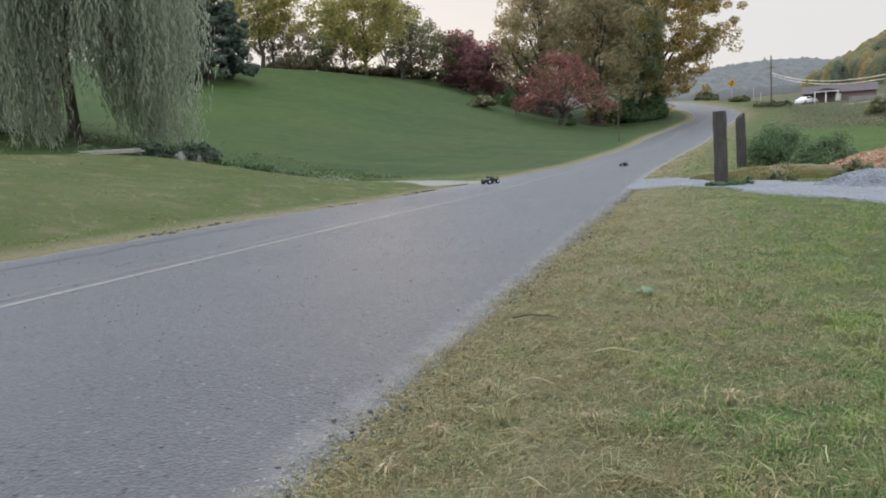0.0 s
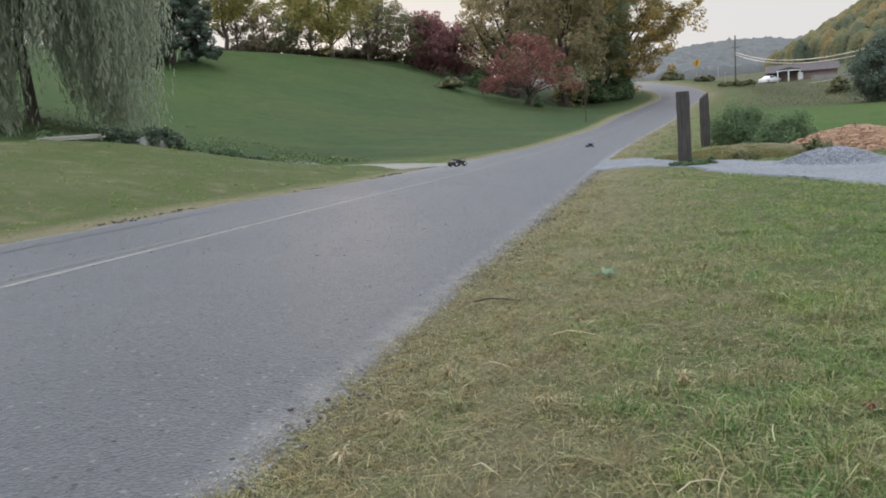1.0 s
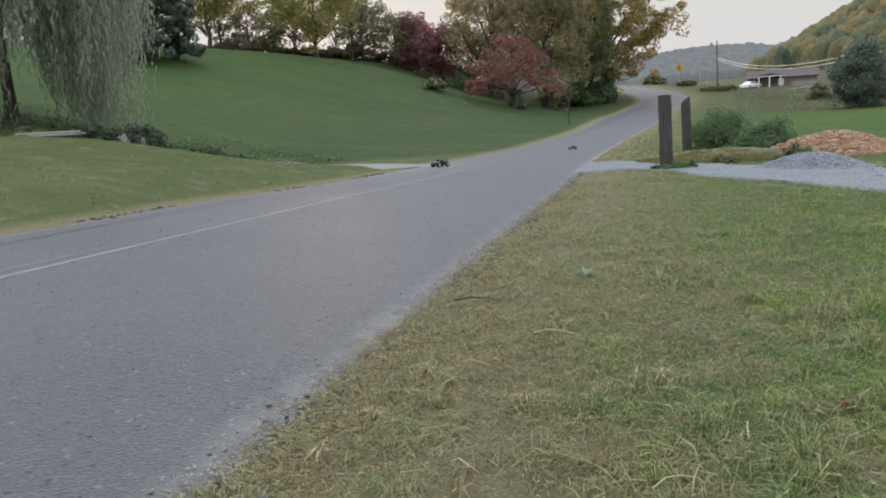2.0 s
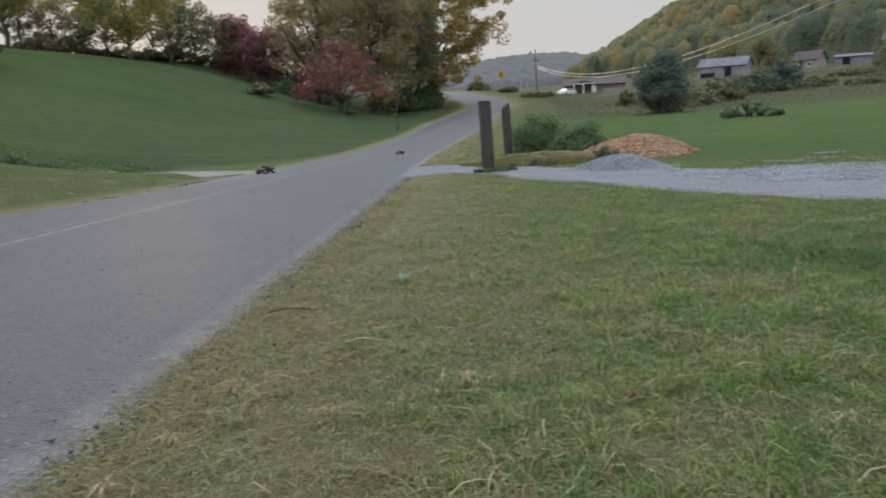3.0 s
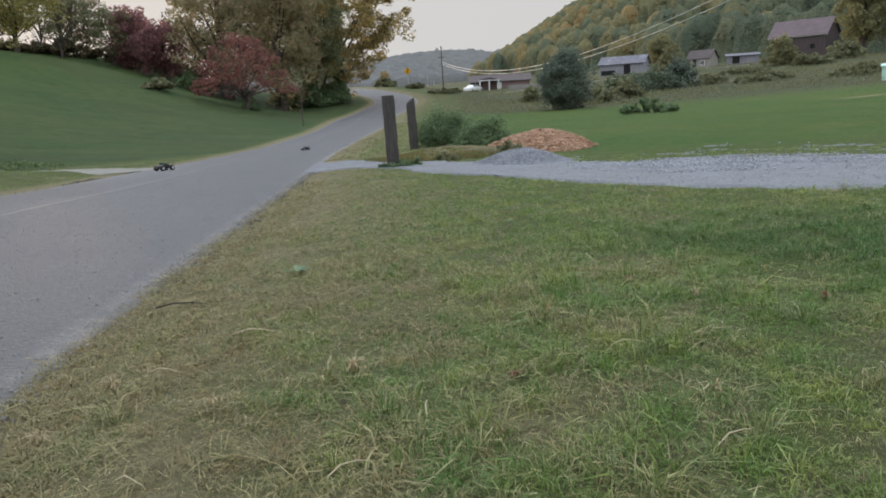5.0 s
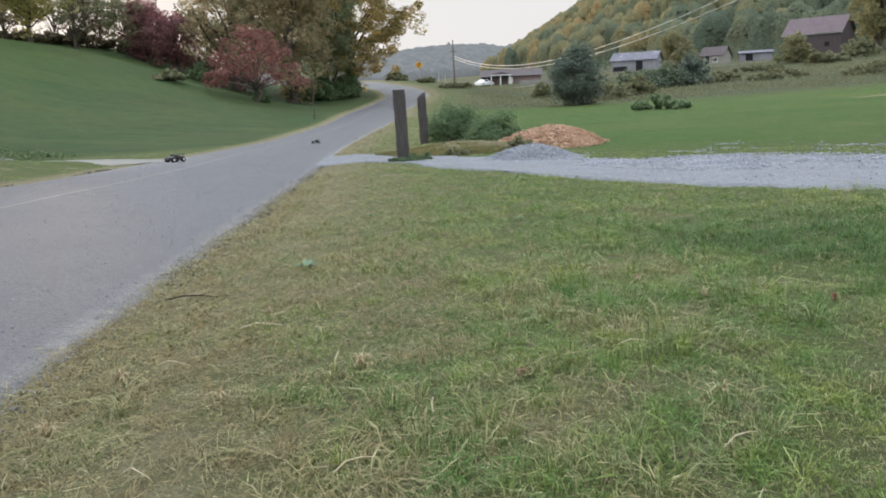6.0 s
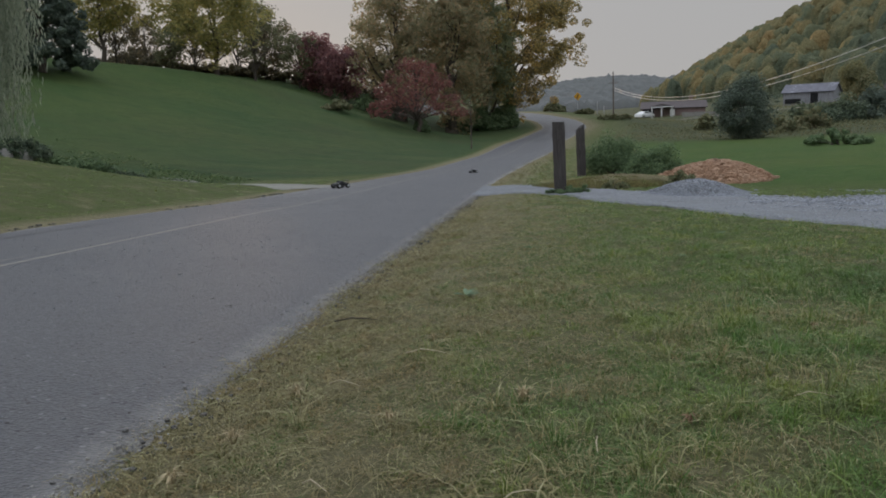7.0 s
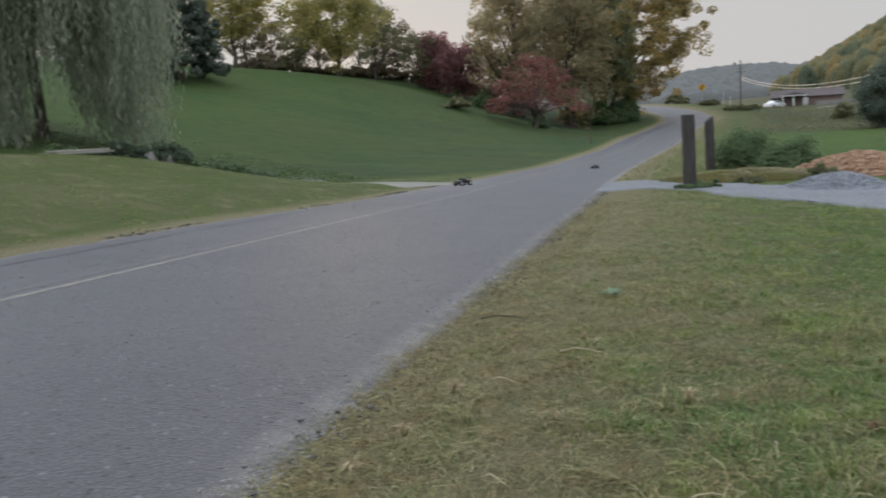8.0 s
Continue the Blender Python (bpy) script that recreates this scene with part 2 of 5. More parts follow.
M_REDBOARD = surface("faded_red_boards", [(0.3, (0.055, 0.042, 0.042)), (0.7, (0.11, 0.088, 0.088))], 1.2, fine=10, stretch=(5, 5, 0.6))
# near-black colour that stands for the shade inside open bays
M_BAY_SHADE = surface("bay_shade", [(0.3, (0.010, 0.010, 0.011)), (0.7, (0.022, 0.022, 0.024))], 2)
M_MINT = surface("mint_painted_metal", [(0.3, (0.36, 0.58, 0.50)), (0.7, (0.46, 0.68, 0.60))], 1, rough=0.5)
M_SIGN = surface("amber_sign_face", [(0.3, (0.55, 0.27, 0.02)), (0.7, (0.68, 0.36, 0.03))], 2, rough=0.5)
M_BLACK = surface("black_plastic", [(0.3, (0.010, 0.010, 0.011)), (0.7, (0.03, 0.03, 0.032))], 20, rough=0.5)
M_RUBBER = surface("tyre_rubber", [(0.3, (0.012, 0.012, 0.012)), (0.7, (0.03, 0.03, 0.03))], 40, rough=0.85)
M_CABLE = surface("aluminium_cable", [(0.3, (0.35, 0.34, 0.33)), (0.7, (0.5, 0.49, 0.47))], 1, rough=0.5)
M_CABLED = surface("dark_cable", [(0.3, (0.05, 0.05, 0.05)), (0.7, (0.10, 0.10, 0.10))], 1, rough=0.6)
M_POLE = surface("utility_pole_wood", [(0.3, (0.07, 0.055, 0.045)), (0.7, (0.17, 0.14, 0.12))], 2, stretch=(4, 4, 0.4))
M_GALV = surface("galvanised_steel", [(0.3, (0.35, 0.36, 0.37)), (0.7, (0.5, 0.5, 0.52))], 4, rough=0.5, metal=0.5)
M_CARPAINT = surface("white_car_paint", [(0.3, (0.72, 0.72, 0.72)), (0.7, (0.8, 0.8, 0.8))], 1, rough=0.25)
M_GLASS = surface("dark_window_glass", [(0.3, (0.02, 0.022, 0.025)), (0.7, (0.04, 0.043, 0.05))], 1, rough=0.08, specular=0.5)
# leaf colour greyed and evened out: distance haze is painted into it
M_FARWOOD = surface("hazed_distant_woods", [(0.3, (0.099, 0.105, 0.105)), (0.55, (0.120, 0.124, 0.120)), (0.75, (0.137, 0.133, 0.124))], 0.05, fine=0.35, bump=0.6, depth=1.2)
def canopy_material():
    """Tree crowns seen from far off: each its own autumn tone, rough, with shaded gaps painted in as dark dapples."""
    m, n, l, b = material("autumn_canopy")
    grain = noise_of(m, 0.9, 4, 0.7)
    tone = math_of(m, "ADD", math_of(m, "MULTIPLY", attribute_of(m, "tint"), 0.85), math_of(m, "MULTIPLY", grain, 0.25))
    c = ramp_of(m, tone, [(0.15, (0.082, 0.103, 0.071)), (0.38, (0.123, 0.136, 0.081)), (0.55, (0.176, 0.161, 0.082)), (0.75, (0.234, 0.176, 0.081)), (0.95, (0.246, 0.161, 0.076))])
    # shade of the gaps among the leaves, multiplied into the colour by noise
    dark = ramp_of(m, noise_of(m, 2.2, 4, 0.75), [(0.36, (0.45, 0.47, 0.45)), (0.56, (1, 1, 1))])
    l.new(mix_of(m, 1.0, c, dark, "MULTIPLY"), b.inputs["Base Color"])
    b.inputs["Roughness"].default_value, b.inputs["Specular IOR Level"].default_value = 0.95, 0.1
    bump_of(m, grain, 0.9, 0.9)
    return m


M_CANOPY = canopy_material()
M_PALESTONE = surface("pale_creek_stone", [(0.3, (0.145, 0.136, 0.123)), (0.7, (0.323, 0.315, 0.293))], 3)
M_PLANK = surface("bleached_planks", [(0.3, (0.16, 0.15, 0.13)), (0.7, (0.42, 0.40, 0.36))], 4, stretch=(1, 6, 6))

L_WILLOW = leaf_material("willow_leaves", [(0.2, (0.228, 0.265, 0.192)), (0.5, (0.313, 0.344, 0.258)), (0.85, (0.405, 0.425, 0.324))], 0.65)
L_EVERGREEN = leaf_material("evergreen_needles", [(0.2, (0.072, 0.098, 0.080)), (0.55, (0.104, 0.132, 0.104)), (0.85, (0.143, 0.175, 0.127))], 0.3)
L_GOLD = leaf_material("golden_green_leaves", [(0.2, (0.210, 0.222, 0.096)), (0.55, (0.342, 0.314, 0.120)), (0.85, (0.492, 0.396, 0.144))], 0.6)
L_GREEN = leaf_material("dull_green_leaves", [(0.2, (0.198, 0.246, 0.156)), (0.55, (0.288, 0.330, 0.198)), (0.85, (0.408, 0.396, 0.228))], 0.72)
L_RUST = leaf_material("rust_brown_leaves", [(0.2, (0.236, 0.247, 0.149)), (0.5, (0.328, 0.293, 0.178)), (0.85, (0.460, 0.322, 0.190))], 0.72)
L_RED = leaf_material("crimson_leaves", [(0.2, (0.174, 0.110, 0.095)), (0.55, (0.280, 0.125, 0.110)), (0.85, (0.381, 0.179, 0.140))], 0.7)
L_PURPLE = leaf_material("wine_red_leaves", [(0.2, (0.182, 0.110, 0.114)), (0.55, (0.275, 0.134, 0.139)), (0.85, (0.363, 0.193, 0.165))], 0.7)
L_AMBER = leaf_material("amber_leaves", [(0.2, (0.150, 0.152, 0.085)), (0.5, (0.300, 0.255, 0.120)), (0.85, (0.60, 0.425, 0.150))], 0.72)
L_BUSH = leaf_material("bush_leaves", [(0.2, (0.100, 0.150, 0.080)), (0.55, (0.155, 0.220, 0.112)), (0.85, (0.24, 0.32, 0.160))], 0.55)
L_WOODS = leaf_material("mixed_autumn_woods", [(0.15, (0.098, 0.120, 0.086)), (0.38, (0.150, 0.162, 0.102)), (0.55, (0.225, 0.205, 0.108)), (0.75, (0.310, 0.235, 0.112)), (0.95, (0.33, 0.220, 0.108))], 0.55)
_ramp = [x for x in L_WOODS.node_tree.nodes if x.bl_idname == "ShaderNodeValToRGB"][0]
L_WOODS.node_tree.links.new(math_of(L_WOODS, "ADD", math_of(L_WOODS, "MULTIPLY", island_of(L_WOODS), 0.25), math_of(L_WOODS, "MULTIPLY", attribute_of(L_WOODS, "tint"), 0.85)), _ramp.inputs[0])
L_SCRUB = leaf_material("dark_ditch_leaves", [(0.2, (0.055, 0.080, 0.055)), (0.55, (0.095, 0.125, 0.080)), (0.85, (0.17, 0.20, 0.125))], 0.45)
L_WOODLAND = leaf_material("muted_yellow_leaves", [(0.2, (0.150, 0.165, 0.095)), (0.55, (0.225, 0.220, 0.115)), (0.85, (0.31, 0.27, 0.130))], 0.55)
L_TUFT = leaf_material("rough_grass_tufts", [(0.2, (0.072, 0.120, 0.054)), (0.55, (0.126, 0.174, 0.074)), (0.85, (0.204, 0.222, 0.102))], 0.4)
L_DUSK = leaf_material("dark_hilltop_leaves", [(0.2, (0.092, 0.087, 0.064)), (0.55, (0.155, 0.138, 0.086)), (0.85, (0.265, 0.196, 0.098))], 0.5)
L_WEED = leaf_material("dry_weeds", [(0.2, (0.115, 0.130, 0.068)), (0.55, (0.165, 0.172, 0.092)), (0.85, (0.22, 0.195, 0.11))], 0.35)

# ---- the lie of the land ----
OX, OY = 0.27, 0.87
UX, UY = math.sin(radians(17)), math.cos(radians(17))
HALF = 2.9
S_TABLE = np.linspace(-400, 3000, 6801)


def smooth(a, b, x):
    t = np.clip((np.asarray(x, float) - a) / (b - a), 0, 1)
    return t * t * (3 - 2 * t)


def eased(knots, width):
    """A profile through knots, rounded over about that many metres."""
    raw = np.interp(S_TABLE, [k[0] for k in knots], [k[1] for k in knots])
    w = np.hanning(int(width / 0.5) | 1)
    pad = len(w) // 2
    return np.convolve(np.pad(raw, pad, mode="edge"), w / w.sum(), "valid")


ROAD_Z = eased([(-400, 6.0), (0, 0.26), (20, -0.26), (40, -0.30), (65, -0.10), (88, 0.5), (108, 1.85), (135, 4.45), (150, 5.15), (165, 5.1), (200, 3.6), (500, 8), (3000, 30)], 16)
ROAD_C = eased([(-400, -4.2), (25, -4.2), (40, -3.3), (60, -1.5), (84, 0.2), (108, 4.3), (120, 3.2), (136, -2.6), (150, -8.0), (165, -17), (300, -80), (3000, -300)], 16)
FIELD_Z = eased([(-400, 6.0), (0, 0.26), (20, -0.24), (60, -0.10), (80, 0.4), (150, 1.7), (200, 2.2), (500, 8), (3000, 30)], 16)


RIDGE_S, RIDGE_TOE = [0, 190, 300, 440, 620, 900], [135, 113, 94, 68, 78, 146]


def along(table, s):
    return np.interp(s, S_TABLE, table)


def to_xy(s, m):
    """World place of a point s metres along the valley, m metres right of the road's middle."""
    n = along(ROAD_C, s) + m
    return OX + s * UX + n * UY, OY + s * UY - n * UX


def to_sm(x, y):
    dx, dy = np.asarray(x, float) - OX, np.asarray(y, float) - OY
    s = dx * UX + dy * UY
    return s, dx * UY - dy * UX - along(ROAD_C, s)


def height(x, y):
    x, y = np.asarray(x, float), np.asarray(y, float)
    s, m = to_sm(x, y)
    n = m + along(ROAD_C, s)
    zr, zf = along(ROAD_Z, s), along(FIELD_Z, s)
    fall = np.interp(s, [0, 12, 22, 32, 45, 62, 80], [0.037, 0.034, 0.012, -0.02, -0.05, -0.035, 0.0])
    road = zr - 0.044 + 0.05 * (1 - np.clip(np.abs(m) / HALF, 0, 1) ** 2) + fall * (HALF - np.clip(m, -HALF, HALF))
    # right of the road: verge, lawn, field, the bench with the houses, the wooded ridge
    e = np.maximum(m - HALF, 0)
    far = smooth(60, 180, s)
    right = road + (zf - zr) * smooth(2, 22, e) + 0.09 * smooth(0, 1.0, e)
    right = right + np.minimum(e, 160) * 0.038 * far + 0.0010 * np.clip(e - 12, 0, 60) ** 2 * (1 - far)
    toe = np.interp(s, RIDGE_S, RIDGE_TOE)
    climb = np.maximum(n - toe, 0)
    right = right + 62 * (1 - np.exp(-(climb / 75) ** 1.6))
    # left of the road: lawn, ditch, the long grass hill
    q = np.maximum(-m - HALF, 0)
    ax, ay = x - OX + 2.4, y - OY - 34.0
    k, j = -0.606 * ax + 0.795 * ay, -0.795 * ax - 0.606 * ay
    left = road + 0.15 * np.minimum(q, 11) * smooth(-1, 11, j) * smooth(0, 3, q)
    q2 = np.maximum(q - 8.0 * smooth(84, 104, s) * (1 - smooth(150, 190, s)), 0)
    hill = 11.8 * (1 - np.exp(-(q2 / 28) ** 1.5)) * np.clip(k / 50, 0, 1) ** 0.9
    hill = hill - 0.03 * np.maximum(k - 62, 0) * smooth(0, 60, q)
    left = left + np.maximum(hill, -4) - 0.55 * np.exp(-((k - 1.2) / 1.3) ** 2) * smooth(1, 6, q) * smooth(-1, 2, j)
    z = np.where(m >= 0, right, left)
    return z + (26 + 10 * smooth(-60, 90, n)) * smooth(760, 980, s) * (1 - 0.8 * smooth(110, 260, n)) + 0.4 * np.sin(x * 0.031 + 1.3) * np.cos(y * 0.027) * smooth(25, 90, np.abs(m))


def z_at(x, y):
    return float(height(x, y))


def at_xy(x, y):
    return Vector((x, y, z_at(x, y)))


def spot(azimuth, distance):
    """A place on the ground seen from where one stands, by compass degrees from ahead."""
    return at_xy((0.46 if azimuth > 5 else 0.25) + distance * math.sin(radians(azimuth)), 0.79 + distance * math.cos(radians(azimuth)))


def patchy(x, y, scale, seed):
    """Cheap smooth noise, about -1 to 1."""
    a = np.sin(x * scale * 1.7 + seed) * np.cos(y * scale * 1.3 - seed * 2.1)
    b = np.sin((x + y) * scale * 2.9 + seed * 3.7) * np.cos((x - y) * scale * 2.3 + seed)
    c = np.sin(x * scale * 6.1 - y * scale * 4.7 + seed * 1.9) * np.cos(y * scale * 5.3 + x * scale * 3.1)
    return 0.5 * a + 0.35 * b + 0.25 * c


def dryness(x, y):
    """How dry the grass is: straw at the road's edges, patches in the lawn."""
    s, m = to_sm(x, y)
    e = np.abs(m) - HALF
    e2 = e + 0.35 * patchy(x, y, 0.9, 4.0)
    edge = np.where(m > 0, 0.88 - 0.20 * smooth(0.1, 0.5, e) - 0.24 * smooth(0.5, 1.7, e2) - 0.28 * smooth(1.2, 3.2, e2), 0.85 * (1 - smooth(0.1, 1.5, e)))
    spots = np.clip(patchy(x, y, 1.3, 7.0) + 0.5 * patchy(x, y, 3.1, 5.0) - 0.35, 0, 1)
    lawn = 0.22 + 0.16 * patchy(x, y, 0.35, 2.0) + 0.75 * spots
    lawn = lawn * (1 - 0.7 * lushness(x, y)) * np.where(m > 0, 1 + 0.05 * smooth(4.5, 8, e), 0.85) * (1 - 0.8 * deepness(x, y))
    bank = smooth(62, 78, s + 0.25 * m - 6)
    lawn = np.where((m > 0) & (s > 21), 0.42 - 0.22 * smooth(40, 58, s) + 0.12 * patchy(x, y, 0.8, 2.0), lawn)
    field = np.where((m > 9.5) & (s > 15) | (s > 24) & (m > 9), 0.05 + 0.05 * bank, lawn)
    hill = np.where((m < 0) & (np.abs(m) > 14), 0.08, field)
    bare = 0.9 * np.exp(-((x - 43.6) / 2.4) ** 2 - ((y - 37.0) / 0.8) ** 2)
    return np.clip(np.maximum(np.maximum(edge, hill), bare), 0, 1)


def lushness(x, y):
    """Where the lawn grows thick and dark green."""
    return smooth(3.1, 4.5, x + 0.7 * patchy(x, y, 0.6, 1.0) - 0.12 * (y - 5)) * (1 - smooth(4.8, 6.8, y)) * (1 - smooth(5.2, 6.6, x - 0.1 * (9 - np.minimum(y, 9)))) * 0.8


def deepness(x, y):
    """Where the grass is the dark even green of the hill."""
    s, m = to_sm(x, y)
    ax, ay = x - OX + 2.4, y - OY - 34.0
    k = -0.606 * ax + 0.795 * ay
    return np.where(m < 0, smooth(-0.5, 2.5, k) * smooth(0.2, 2.0, -m - HALF), 0.0)


def roughness_of(x, y):
    """Where the bank beyond the field is rough brown pasture."""
    s, m = to_sm(x, y)
    return np.where(m > HALF, smooth(62, 74, s + 0.25 * m - 6) * smooth(2, 9, m - HALF), 0.0)


def freshness(x, y):
    """Where the field is bright new grass."""
    s, m = to_sm(x, y)
    return np.where(m > HALF, smooth(17, 24, s + 0.2 * m) * smooth(3, 8, m - HALF) * (1 - 0.9 * smooth(62, 78, s + 0.25 * m - 6)), 0.42 * deepness(x, y) * smooth(9, 34, -m - 0.12 * s + 6))


# ---- mesh helpers ----
def mesh_from(name, verts, faces, mat, attrs=None, smooth_shade=False):
    """A mesh from arrays; faces all have the same number of corners."""
    verts, faces = np.asarray(verts, np.float32), np.asarray(faces, np.int32)
    me = bpy.data.meshes.new(name)
    me.vertices.add(len(verts))
    me.vertices.foreach_set("co", verts.ravel())
    k = faces.shape[1]
    me.loops.add(faces.size)
    me.loops.foreach_set("vertex_index", faces.ravel())
    me.polygons.add(len(faces))
    me.polygons.foreach_set("loop_start", np.arange(0, faces.size, k, dtype=np.int32))
    me.polygons.foreach_set("use_smooth", np.full(len(faces), smooth_shade))
    for key, values in (attrs or {}).items():
        me.attributes.new(key, "FLOAT", "POINT").data.foreach_set("value", np.asarray(values, np.float32))
    me.materials.append(mat)
    me.update(calc_edges=True)
    return me


def under(ob, parent, label=""):
    if parent:
        ob.parent = parent
    return tagged(ob, label) if label else ob


def part(name, bm, mat, parent=None, label="", smooth_shade=False):
    me = bpy.data.meshes.new(name)
    bm.to_mesh(me)
    bm.free()
    me.materials.append(mat)
    if smooth_shade:
        me.polygons.foreach_set("use_smooth", np.full(len(me.polygons), True))
    return under(new(name, me), parent, label)


def root(name, where, label, category, turn=0.0, group="", kind=""):
    ob = new(name)
    ob.matrix_world = pose(where[0], where[1], where[2], 0, 0, turn)
    return tagged(ob, label, category, group, kind)


def box(bm, cx, cy, cz, sx, sy, sz, bevel=0.0, m=None):
    r = bmesh.ops.create_cube(bm, size=1.0)
    vs = r["verts"]
    bmesh.ops.scale(bm, vec=(sx, sy, sz), verts=vs)
    if bevel:
        edges = list({e for v in vs for e in v.link_edges})
        vs = bmesh.ops.bevel(bm, geom=edges, offset=bevel, segments=2, affect="EDGES", profile=0.6)["verts"]
    bmesh.ops.translate(bm, vec=(cx, cy, cz), verts=vs)
    if m is not None:
        bmesh.ops.transform(bm, matrix=m, verts=vs)
    return vs


def box_part(name, dims, mat, parent, bevel=0.0, label="", m=None):
    bm = bmesh.new()
    box(bm, *dims, bevel=bevel, m=m)
    return part(name, bm, mat, parent, label)


def tube_arrays(points, radii, sides=7):
    """Rings along a line of points: vertices and quads."""
    pts = [Vector(p) for p in points]
    vs, fs = [], []
    for i, p in enumerate(pts):
        d = (pts[min(i + 1, len(pts) - 1)] - pts[max(i - 1, 0)]).normalized()
        a = d.orthogonal().normalized() if i == 0 else (a - d * a.dot(d)).normalized()
        b = d.cross(a)
        for k in range(sides):
            t = 2 * math.pi * k / sides
            vs.append(p + (a * math.cos(t) + b * math.sin(t)) * radii[i])
    for i in range(len(pts) - 1):
        for k in range(sides):
            o, k2 = i * sides, (k + 1) % sides
            fs.append((o + k, o + k2, o + sides + k2, o + sides + k))
    return [tuple(v) for v in vs], fs


def tubes(name, lines, mat, sides=7):
    vs, fs = [], []
    for points, radii in lines:
        v, f = tube_arrays(points, radii, sides)
        o = len(vs)
        vs += v
        fs += [tuple(i + o for i in q) for q in f]
    return mesh_from(name, vs, fs, mat, smooth_shade=True)


# ---- ground, road, drives ----
def ground():
    s = np.unique(np.concatenate([np.linspace(-60, -4, 15), np.linspace(-4, 26, 121), np.linspace(26, 60, 86), np.linspace(60, 160, 101), 160 * (2600 / 160) ** np.linspace(0, 1, 90)]))
    side = np.concatenate([np.linspace(0, 1.6, 11), np.linspace(1.6, 24, 75)[1:], np.linspace(24, 60, 46)[1:], 60 * (1300 / 60) ** np.linspace(0, 1, 70)[1:]])
    m = np.concatenate([-(HALF + side)[::-1], [-1.45, 0, 1.45], HALF + side])
    S, M = np.meshgrid(s, m, indexing="ij")
    X, Y = to_xy(S, M)
    Z = height(X, Y) - np.where(np.abs(M) < HALF - 0.01, 0.25, 0) + 0.012 * patchy(X, Y, 2.3, 1.0) * smooth(0, 0.8, np.abs(M) - HALF)
    i = np.arange(len(s) * len(m)).reshape(S.shape)
    faces = np.stack([i[:-1, :-1], i[:-1, 1:], i[1:, 1:], i[1:, :-1]], -1).reshape(-1, 4)[:, ::-1]
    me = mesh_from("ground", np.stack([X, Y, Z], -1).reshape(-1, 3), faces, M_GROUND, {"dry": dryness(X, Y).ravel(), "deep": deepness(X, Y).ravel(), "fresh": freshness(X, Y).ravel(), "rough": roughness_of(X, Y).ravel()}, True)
    tagged(new("ground", me), "mown green and straw-coloured grass over rolling ground", "ground", kind="structure")
    # the road, a slab with crumbling edges
    sr = np.unique(np.concatenate([np.linspace(-60, -4, 15), np.linspace(-4, 26, 241), np.linspace(26, 60, 86), np.linspace(60, 200, 141), np.linspace(200, 700, 60)]))
    mr = np.concatenate([np.linspace(-1, 1, 21)])
    S, K = np.meshgrid(sr, mr, indexing="ij")
    rag = 0.09 * patchy(S, K * 0 + 3, 2.6, 5.0) + 0.09 * patchy(S, K * 0 + 9, 8.0, 2.0)
    M = K * (HALF + 0.04 + rag * (np.abs(K) > 0.95))
    X, Y = to_xy(S, M)
    Z = height(*to_xy(S, np.clip(M, -HALF, HALF))) + 0.012
    Z = np.where(np.abs(K) > 0.99, Z - 0.02, Z)
    i = np.arange(S.size).reshape(S.shape)
    faces = np.stack([i[:-1, :-1], i[:-1, 1:], i[1:, 1:], i[1:, :-1]], -1).reshape(-1, 4)[:, ::-1]
    edge = np.clip(smooth(0.962, 0.995, np.abs(K)) * 0.95 + 0.55 * np.exp(-((S - 24) / 5.0) ** 2) * smooth(0.1, 0.9, -K) * 0.8, 0, 1)
    me = mesh_from("road", np.stack([X, Y, Z], -1).reshape(-1, 3), faces, M_ASPHALT, {"dry": edge.ravel()}, True)
    tagged(new("road", me), "worn grey two-lane asphalt road with crumbling edges", "road", kind="structure")


def ribbon(name, line, widths, mat, lift, label, category, rag=0.25):
    """A strip that lies on the ground along a line of plan points."""
    pts = np.array(line, float)
    t = np.linspace(0, len(pts) - 1, 90)
    cx, cy = np.interp(t, range(len(pts)), pts[:, 0]), np.interp(t, range(len(pts)), pts[:, 1])
    for _ in range(12):
        cx[1:-1], cy[1:-1] = (cx[:-2] + 2 * cx[1:-1] + cx[2:]) / 4, (cy[:-2] + 2 * cy[1:-1] + cy[2:]) / 4
    w = np.interp(t, range(len(widths)), widths)
    dx, dy = np.gradient(cx), np.gradient(cy)
    L = np.hypot(dx, dy)
    ks = np.linspace(-1, 1, 17)
    X = cx[:, None] + (dy / L)[:, None] * ks * w[:, None] / 2
    Y = cy[:, None] - (dx / L)[:, None] * ks * w[:, None] / 2
    edge = smooth(0.8, 1.0, np.abs(ks))[None, :]
    X = X + edge * rag * patchy(X, Y, 1.3, 3.0)
    Y = Y + edge * rag * patchy(X, Y, 1.3, 8.0)
    Z = height(X, Y) + lift - 0.05 * (np.abs(ks) > 0.99)[None, :] + 0.012 * patchy(X, Y, 2.0, 6.0)
    i = np.arange(X.size).reshape(X.shape)
    faces = np.stack([i[:-1, :-1], i[:-1, 1:], i[1:, 1:], i[1:, :-1]], -1).reshape(-1, 4)
    me = mesh_from(name, np.stack([X, Y, Z], -1).reshape(-1, 3), faces, mat, smooth_shade=True)
    return tagged(new(name, me), label, category, kind="structure")


def painted_line(offset, width, paint):
    s = np.linspace(-4, 120, 420)
    v = []
    for side in (-0.5, 0.5):
        X, Y = to_xy(s, offset + side * width)
        v.append(np.stack([X, Y, height(X, Y) + 0.0145], -1))
    n = len(s)
    f = [(i, i + 1, n + i + 1, n + i) for i in range(n - 1)]
